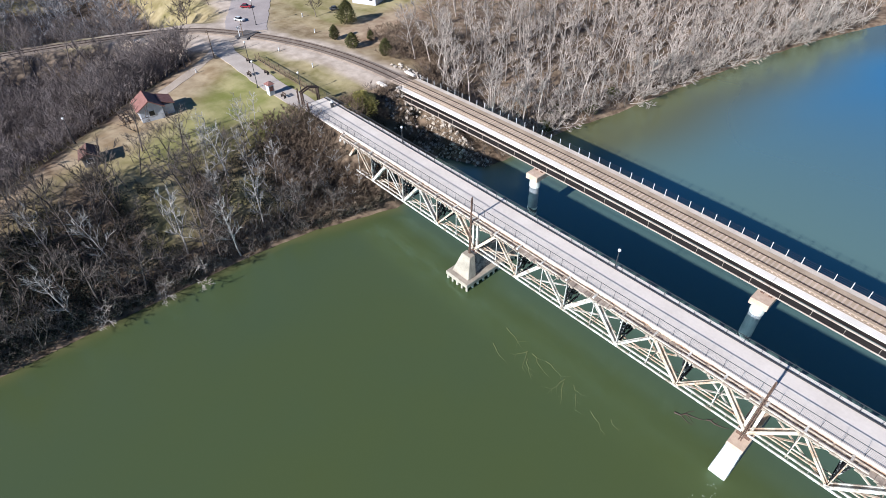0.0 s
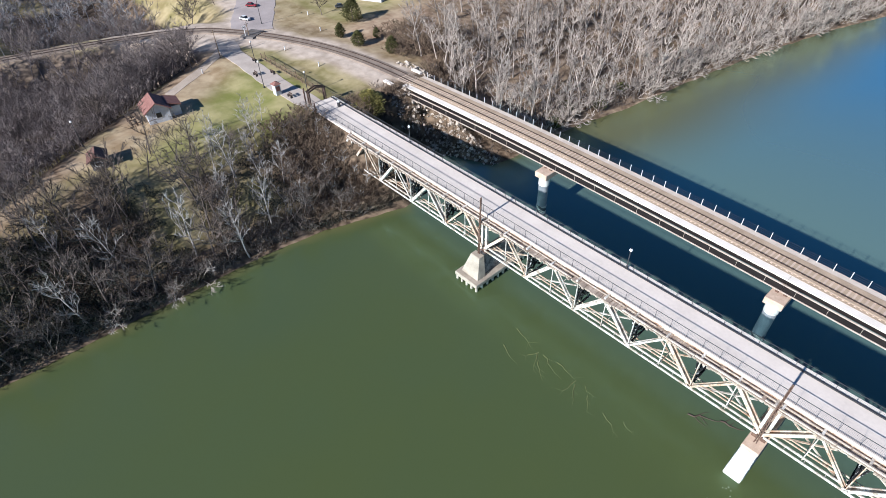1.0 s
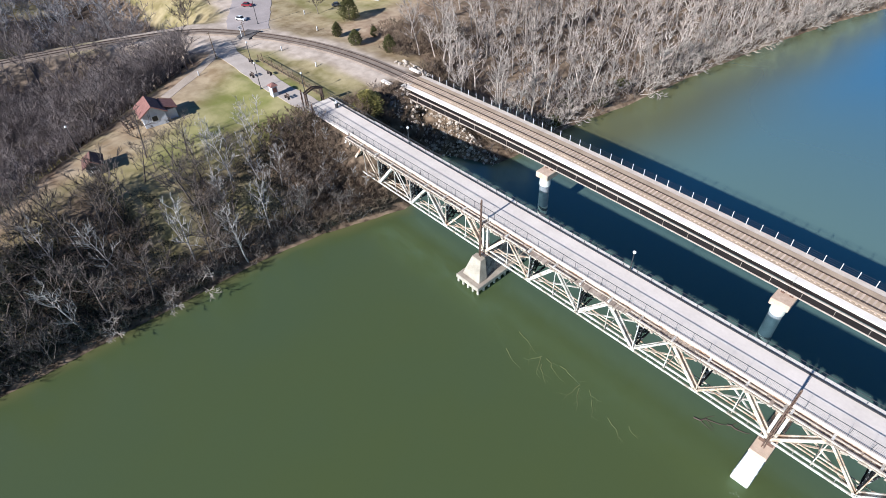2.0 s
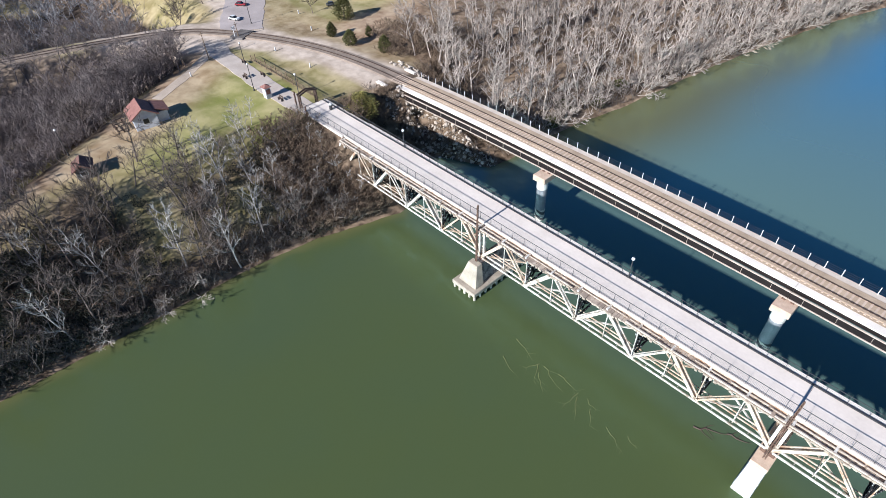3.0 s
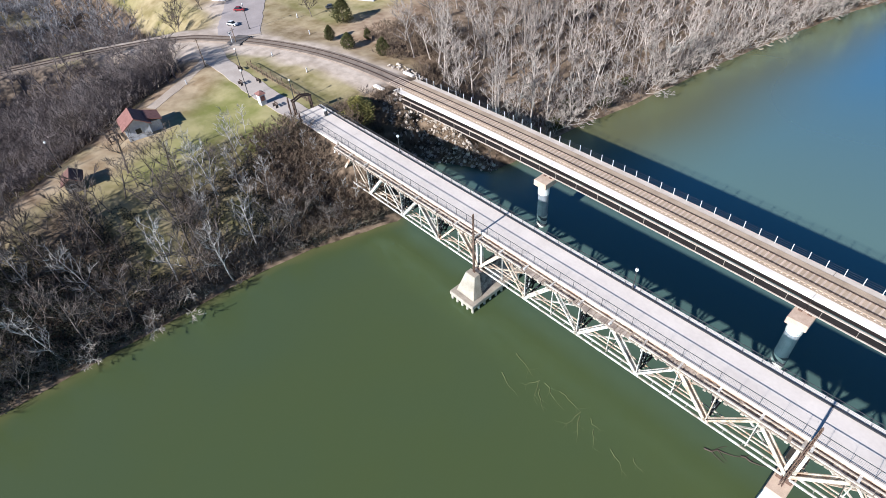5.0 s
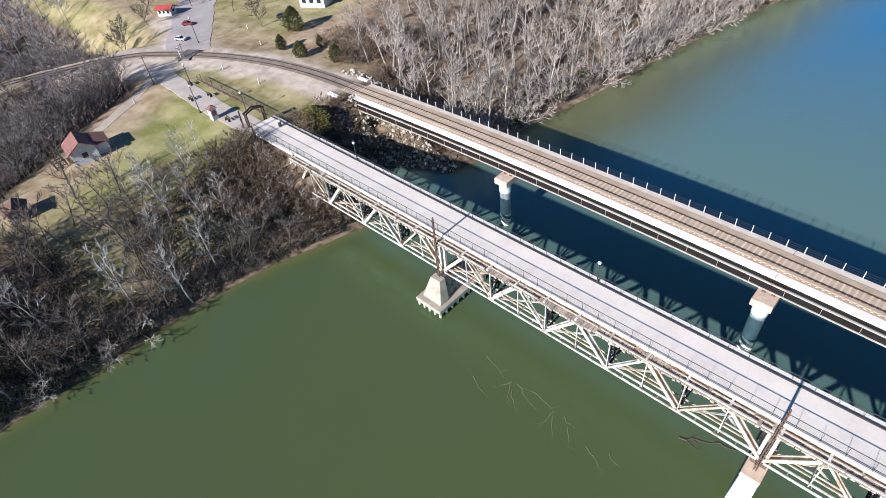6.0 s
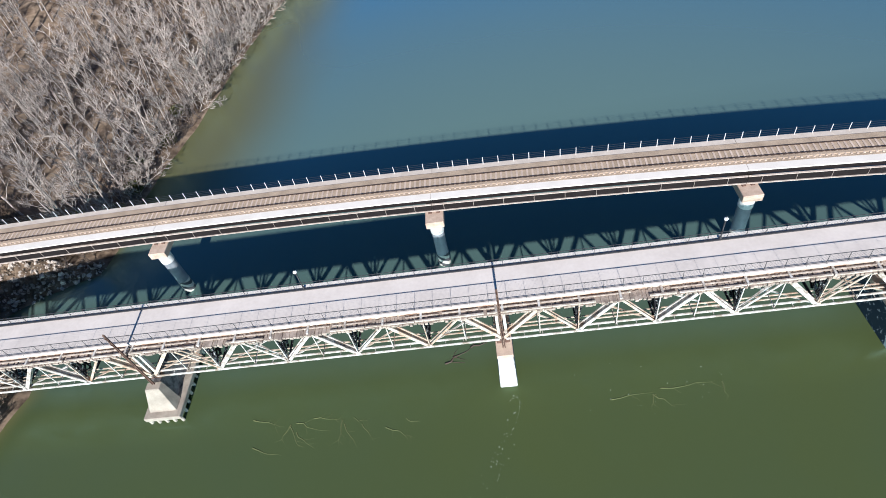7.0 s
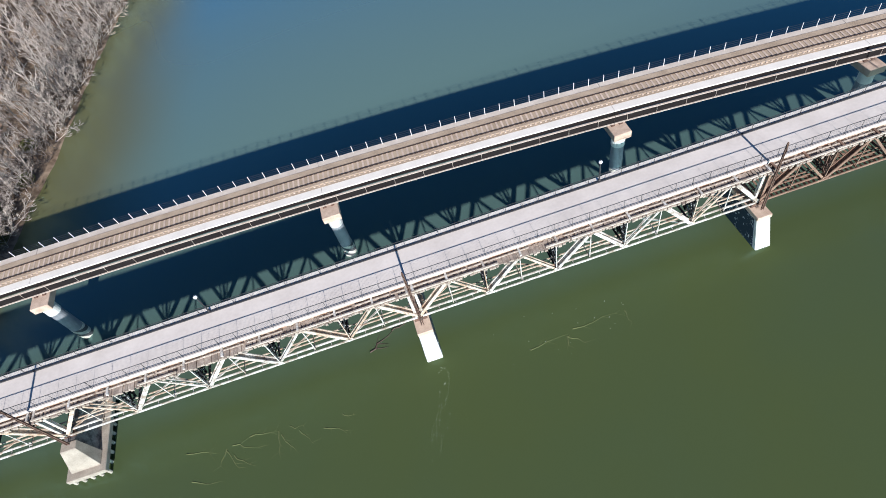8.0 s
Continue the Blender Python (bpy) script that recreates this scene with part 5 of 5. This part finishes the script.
for k in range(26):   # leaning shoreline trees
    y = rng.uniform(27, 125) if k < 22 else rng.uniform(-62, -6)
    x = shore(y) - 0.9
    src = leaners[k % 2]
    m = pose(x, y, land(x, y) - 0.1, rng.uniform(-15, 15), rng.uniform(32, 62), rng.uniform(-35, 35)) @ Matrix.Diagonal((0.8,) * 3 + (1,))
    if src.name not in used:
        used.add(src.name)
        src.matrix_basis = m
    else:
        copy_thing(src, m)


def woodland(name, label, spots, seeds, bark, high, spread, limbs, twigs, stems=1, fat=1.0):
    """Trees past counting, joined into one mesh."""
    rng = random.Random(seeds)
    protos = []
    for k in range(5):
        a, b = grow(rng, high * rng.uniform(0.8, 1.1), spread, limbs, twigs, stems, 1.0, fat)
        n = len(a.v)
        protos.append((np.array(a.v + b.v), np.array(a.f + [tuple(i + n for i in f) for f in b.f])))
    vs, fs, base = [], [], 0
    for x, y in spots:
        v, f = protos[rng.randrange(5)]
        ang, s = rng.uniform(0, math.tau), rng.uniform(0.7, 1.2)
        c, q = math.cos(ang) * s, math.sin(ang) * s
        w = np.stack([v[:, 0] * c - v[:, 1] * q + x, v[:, 0] * q + v[:, 1] * c + y, v[:, 2] * s + land(x, y)], 1)
        vs.append(w)
        fs.append(f + base)
        base += len(w)
    if not vs:
        return None
    vs, fs = np.concatenate(vs), np.concatenate(fs)
    me = bpy.data.meshes.new(name)
    me.vertices.add(len(vs))
    me.vertices.foreach_set("co", vs.ravel())
    me.loops.add(fs.size)
    me.loops.foreach_set("vertex_index", fs.ravel())
    me.polygons.add(len(fs))
    me.polygons.foreach_set("loop_start", np.arange(len(fs)) * 4)
    me.update(calc_edges=True)
    me.materials.append(M[bark])
    return tagged(new(name, me), label, "woodland", kind="stuff")


by_track = lambda x, y: rail_gap(x, y) > 5.0 + 2.5 * step(-14, -4, y) and y < rail_y(max(-142, x)) and y < -4.5 - 0.55 * max(0, -115 - x) and x < -99.5 + (y + 16) * -0.72
deep = lambda x, y: in_wood(x, y) and shore(y) - x >= 24
woodland("far_wood", "dense bare grey-brown winter wood on the hillside", scatter(rng, 400, (-140, -45), (25, 215), deep, 2.2) + scatter(rng, 120, (-98, -31), (25, 140), front, 2.2), 21, "bark_pale", 12, 3.2, 9, 9, 1, 1.3)
woodland("hollow_wood", "dense dark bare woodland in the hollow", scatter(rng, 600, (-160, -72), (-90, 2), in_hollow, 1.6) + scatter(rng, 230, (-136, -106), (-40, -2), by_track, 1.4), 22, "bark_dusk", 7.5, 3.4, 9, 15, 1, 1.05)
woodland("hollow_edge", "low dusky scrub along the edge of the hollow", scatter(rng, 260, (-135, -70), (-75, -5), hollow_edge, 0.9), 26, "bark_dusk", 3.2, 2.3, 6, 7, 2, 1.5)
beyond = lambda x, y: (x < -142 or y > 150) and shore(y) - x > 3 and not (x > -165 and 0 < y < 60)
woodland("distant_wood", "distant hazy winter woodland", scatter(rng, 480, (-230, -142), (-120, 60), beyond, 2.8) + scatter(rng, 160, (-420, -60), (-160, 330), beyond, 5) + scatter(rng, 150, (-250, -160), (-130, -20), beyond, 3.0) + scatter(rng, 70, (-178, -134), (38, 80), lambda x, y: shore(y) - x > 3, 3.0), 23, "bark_haze", 9, 4.6, 6, 5, 1, 2.8)
scrub_ok = lambda x, y: (on_bank(x, y) and not open_ground(x, y) or (in_wood(x, y) and shore(y) - x < 30) or (6.5 < y < 16 and land(x, y) > 0.4 and -75 < x < -57)) and shore(y) - x < 30
woodland("undergrowth", "tangled bare undergrowth and brambles under the trees", scatter(rng, 440, (-97, -31), (-80, 140), scrub_ok, 0.6) + scatter(rng, 420, (-70, -54), (-85, -3), lambda x, y: 0.1 < shore(y) - x < 3.5, 0.5)
         + scatter(rng, 180, (-57, -30), (23, 140), lambda x, y: 0.1 < shore(y) - x < 3.5, 0.5), 24, "bark", 2.1, 1.6, 4, 4, 2, 1.2)
woodland("shore_scrub", "pale tangled scrub hanging over the water at the edge of the wood", scatter(rng, 210, (-57, -30), (22, 140), lambda x, y: 0.1 < shore(y) - x < 5.5, 0.7), 28, "bark_pale", 3.6, 2.4, 6, 7, 2, 1.2)
brush_ok = lambda x, y: (5.0 < y < 14.5 and -73 < x < -58 and land(x, y) > 0.3) or (23 < y < 40 and -94 < x < -74 and noise.noise((x * 0.15, y * 0.15, 4)) > -0.1)
woodland("brush", "brown tangled brush on the railway bank", scatter(rng, 160, (-94, -72), (21, 40), brush_ok, 0.7) + scatter(rng, 120, (-75, -53), (21.5, 29), lambda x, y: land(x, y) > 0.4 and rail_gap(x, y) > 4.2, 0.6) + scatter(rng, 80, (-73, -57), (5, 15), brush_ok, 0.5)
         + scatter(rng, 170, (-76, -54), (-9, -1.0), lambda x, y: land(x, y) > 0.3, 0.55), 25, "brush", 2.0, 1.5, 6, 6, 2, 1.3)
woodland("bank_scrub", "low brown scrub among the rocks under the railway", scatter(rng, 80, (-70, -53), (12.5, 20.5), lambda x, y: land(x, y) > 0.25 and shore(y) - x < 12, 0.5), 27, "brush", 1.0, 0.9, 4, 4, 2, 1.2)


woodland("approach_brush", "tall brown brush beside the end of the footbridge", scatter(rng, 95, (-73, -55), (-10, -2.0), lambda x, y: land(x, y) > 0.4, 0.9)
         + scatter(rng, 60, (-60.5, -54), (-12, 3.5), lambda x, y: 0.15 < land(x, y) < 3.5, 0.6), 33, "brush", 2.6, 1.8, 7, 8, 2, 1.2)


def thicket():
    """Dark evergreen thicket low on the bank, as small leafy sprays."""
    rng = random.Random(31)
    shp = Shape()
    ok = lambda x, y: on_bank(x, y) and shore(y) - x < 15
    spots = scatter(rng, 300, (-78, -57), (-85, -3), lambda x, y: ok(x, y) and noise.noise((x * 0.11, y * 0.11, 9)) > 0.02 - 0.02 * max(0, -y - 26), 0.8)
    spots += scatter(rng, 170, (-82, -57), (-85, -30), lambda x, y: 0.3 < shore(y) - x < 17 and noise.noise((x * 0.13, y * 0.13, 4)) > -0.15, 0.8)
    corner = scatter(rng, 70, (-75, -59), (-58, -38), lambda x, y: 0.8 < shore(y) - x < 14 and y < -36 + (x + 60) * 0.35, 1.1)
    for i, (x, y) in enumerate(corner + spots):
        z, w, h = land(x, y), rng.uniform(0.7, 1.5), rng.uniform(0.7, 2.0)
        if i < len(corner):
            w, h = w * 1.5, h * 1.9
        for k in range(90 if i >= len(corner) else 260):
            a, q, t = rng.uniform(0, math.tau), math.sqrt(rng.random()) * w, rng.random()
            c = Vector((x + math.cos(a) * q, y + math.sin(a) * q, z + h * t * (1 - 0.5 * (q / w) ** 2)))
            d = Vector((rng.uniform(-1, 1), rng.uniform(-1, 1), rng.uniform(0, 1))).normalized() * rng.uniform(0.12, 0.3)
            e = Vector((rng.uniform(-1, 1), rng.uniform(-1, 1), rng.uniform(-0.4, 0.4))).normalized() * 0.1
            b = len(shp.v)
            shp.v += [tuple(c + e), tuple(c - e), tuple(c + d), tuple(c + d * 0.4 + Vector((0, 0, -0.08)))]
            shp.f += [(b, b + 1, b + 2), (b, b + 2, b + 3), (b + 1, b + 3, b + 2)]
    tagged(new("thicket", shp.mesh("thicket", "thicket")), "dark leafy thicket low on the river bank", "thicket", kind="stuff")


thicket()
woodland("saplings", "thin pale saplings and brush under the end of the footbridge", scatter(rng, 34, (-74, -56), (-13, -1.6), lambda x, y: land(x, y) > 0.6, 1.2), 29, "bark_white", 3.6, 1.2, 6, 4, 1)

# lone trees on the far lawns
lone = tree_kind(180, 6.5, 3.4, 14, 12, "bark", "lone bare tree on the lawn", "lone trees on the lawns", 1)
for k, (x, y) in enumerate(((-112.8, 26.3), (-135.4, 4.7), (-137.8, 12.6), (-140.7, 24.7), (-128.3, 28.5), (-130.9, 3.7), (-139.9, 6.6), (-137.6, 35.5), (-144.0, 16.5), (-118.3, 49.3), (-124.0, 56.9), (-97.7, -26.6))):
    m = pose(x, y, land(x, y) - 0.1, 0, 0, k * 50) @ Matrix.Diagonal((0.9 + 0.03 * k,) * 3 + (1,))
    if k == 0:
        lone.matrix_basis = m
    else:
        copy_thing(lone, m)


def evergreen(seed, high, wide, label, name="cedar_tree", leaf="evergreen"):
    """A dense evergreen: a stem and a crown of many small sprays with an uneven outline."""
    rng = random.Random(seed)
    t = thing(name, label, "evergreen tree", "evergreens by the railway")
    part("trunk", tubed((0, 0, -0.3), (0, 0, high * 0.8), 0.1 + high * 0.01, 0.03, 7), "bark", t)
    shp = Shape()
    for k in range(int(1500 * (0.5 + high / 8))):
        h = rng.random() ** 0.8
        r = wide * (math.sin(math.pi * min(1, 0.12 + h * 0.9)) ** 0.7) * (1 - 0.25 * h) 
        a = rng.uniform(0, math.tau)
        r *= 1 + 0.55 * noise.noise((math.cos(a) * 1.6, math.sin(a) * 1.6, h * 4 + seed))
        q = r * rng.uniform(0.55, 1.0)
        c = Vector((math.cos(a) * q, math.sin(a) * q, 0.15 + h * high * 0.97))
        s = rng.uniform(0.11, 0.24) * (0.6 + wide * 0.25)
        b = len(shp.v)
        out = Vector((math.cos(a), math.sin(a), rng.uniform(0.1, 0.9))).normalized()
        sd = out.cross(Vector((0, 0, 1))).normalized()
        for p in (c + sd * s * 0.6, c - sd * s * 0.6, c + out * s * 1.4, c - Vector((0, 0, s * 0.5))):
            shp.v.append(tuple(p + Vector((rng.uniform(-0.05, 0.05),) * 3)))
        shp.f += [(b, b + 1, b + 2), (b, b + 2, b + 3), (b + 1, b + 3, b + 2), (b, b + 3, b + 1)]
    ob = new("crown", shp.mesh("crown", leaf))
    ob.parent = t
    return t


for k, (x, y, h, w) in enumerate(((-98.0, 21.3, 2.9, 1.0), (-91.8, 21.3, 2.9, 1.4), (-92.8, 26.6, 1.9, 0.8), (-84.4, 23.9, 3.2, 1.4), (-104.0, 28.6, 4.9, 2.3), (-70.6, 8.2, 4.4, 2.7),
                                  (-73.0, 10.0, 2.7, 2.0), (-58.2, 28.2, 3.2, 2.0), (-54.5, 30.7, 2.0, 1.8), (-53.7, 36.0, 1.7, 1.6), (-55.3, 41.4, 2.2, 1.7), (-51.8, 47.6, 1.6, 1.4), (-52.8, 56.3, 1.8, 1.4))):
    if -74 < x < -70:
        e = evergreen(200 + k, h, w, "ragged olive-yellow leafy bush beside the footbridge", "leafy_bush", "olive")
    else:
        e = evergreen(200 + k, h, w, "dense dark green cedar" if h > 2.5 else "low dark green evergreen bush", "cedar_tree" if h > 2.5 else "evergreen_bush")
    e.location = (x, y, land(x, y))

# ---- things on and in the water ----


def sunken_tree(name, label, places, material, z, thick):
    """A fallen tree lying in the shallows, its boughs just breaking the surface."""
    rng = random.Random(len(places) * 13 + 1)
    t = thing(name, label, "driftwood")
    for i, (xa, ya, xb, yb, n) in enumerate(places):
        shp = Shape()
        a, b = Vector((xa, ya, z)), Vector((xb, yb, z))
        line = [a.lerp(b, k / 5) + Vector((rng.uniform(-0.15, 0.15), rng.uniform(-0.15, 0.15), 0)) for k in range(6)]
        shp.limb(line, [thick * (1 - 0.8 * k / 5) for k in range(6)], 5)
        for k in range(n):
            p = line[rng.randrange(1, 5)]
            d = (b - a).normalized()
            s = rng.choice((-1, 1))
            w = d * rng.uniform(0.3, 0.9) + Vector((-d.y, d.x, 0)) * s * rng.uniform(0.4, 1.0)
            q = wander(rng, p, w, rng.uniform(0.8, 2.4), 3, 0.15)
            q = [Vector((v.x, v.y, z)) for v in q]
            shp.limb(q, [thick * 0.45, thick * 0.35, thick * 0.25, thick * 0.12], 4)
        ob = new("bough", shp.mesh("bough", material))
        ob.parent = t
    return t


sunken_tree("sunken_tree", "algae-covered fallen tree lying just under the water",
            [(-26.4, -4.0, -22.6, -5.2, 3), (-26.0, -7.0, -22.4, -8.2, 2), (-22.4, -5.0, -23.0, -6.6, 2), (-22.4, -5.0, -20.8, -7.6, 2), (-21.6, -4.6, -18.6, -6.2, 3),
             (-19.8, -4.4, -16.6, -4.8, 4), (-21.6, -5.8, -19.2, -7.8, 2)], "sunk_wood", -0.02, 0.08)
sunken_tree("sunken_tree", "algae-covered fallen tree lying just under the water",
            [(-16.8, -4.8, -17.2, -8.2, 3), (-16.8, -5.4, -14.8, -8.3, 3), (-15.8, -4.8, -14.2, -5.4, 2), (-14.9, -5.4, -13.4, -7.6, 2), (-12.4, -6.0, -9.2, -7.6, 4), (-10.4, -5.3, -8.8, -6.0, 2)],
            "sunk_wood", -0.02, 0.075)
sunken_tree("sunken_tree", "pale sunken branches near the pier",
            [(9.5, -5.4, 14.0, -5.0, 4), (14.2, -4.8, 19.8, -4.4, 5), (13.4, -5.2, 15.0, -7.0, 1), (13.5, -5.2, 12.8, -7.0, 1), (19.8, -4.6, 19.8, -6.4, 1)], "sunk_wood", -0.02, 0.08)
sunken_tree("drift_branch", "dark drifting branch caught at the pier", [(-6.4, 0.2, -3.6, 1.9, 3), (-3.6, 1.9, -1.4, 2.6, 2)], "wood_dark", 0.03, 0.1)


def foam():
    """Flecks of foam and flotsam drifting below the pier."""
    rng = random.Random(77)
    bm = bmesh.new()
    for k in range(70):
        t = rng.random()
        x, y = 0.1 - 2.2 * t * t + 0.5 * math.sin(t * 6) + rng.gauss(0, 0.2 + 0.3 * t), -4.0 - 9.0 * t ** 1.4
        if k > 48:
            x, y = rng.uniform(6, 20), -4.5 + rng.gauss(0, 1.2)
        r = rng.uniform(0.018, 0.06)
        n = 6
        ring = [(x + r * math.cos(i * math.tau / n) * rng.uniform(0.6, 1.3), y + r * math.sin(i * math.tau / n) * rng.uniform(0.6, 1.3), 0.0) for i in range(n)]
        loft(bm, ring, [(p[0] * 0.98 + x * 0.02, p[1] * 0.98 + y * 0.02, 0.012) for p in ring])
    tagged(mesh_object("foam_flecks", bm, "foam"), "white flecks of foam drifting on the water", "foam", kind="stuff")


foam()
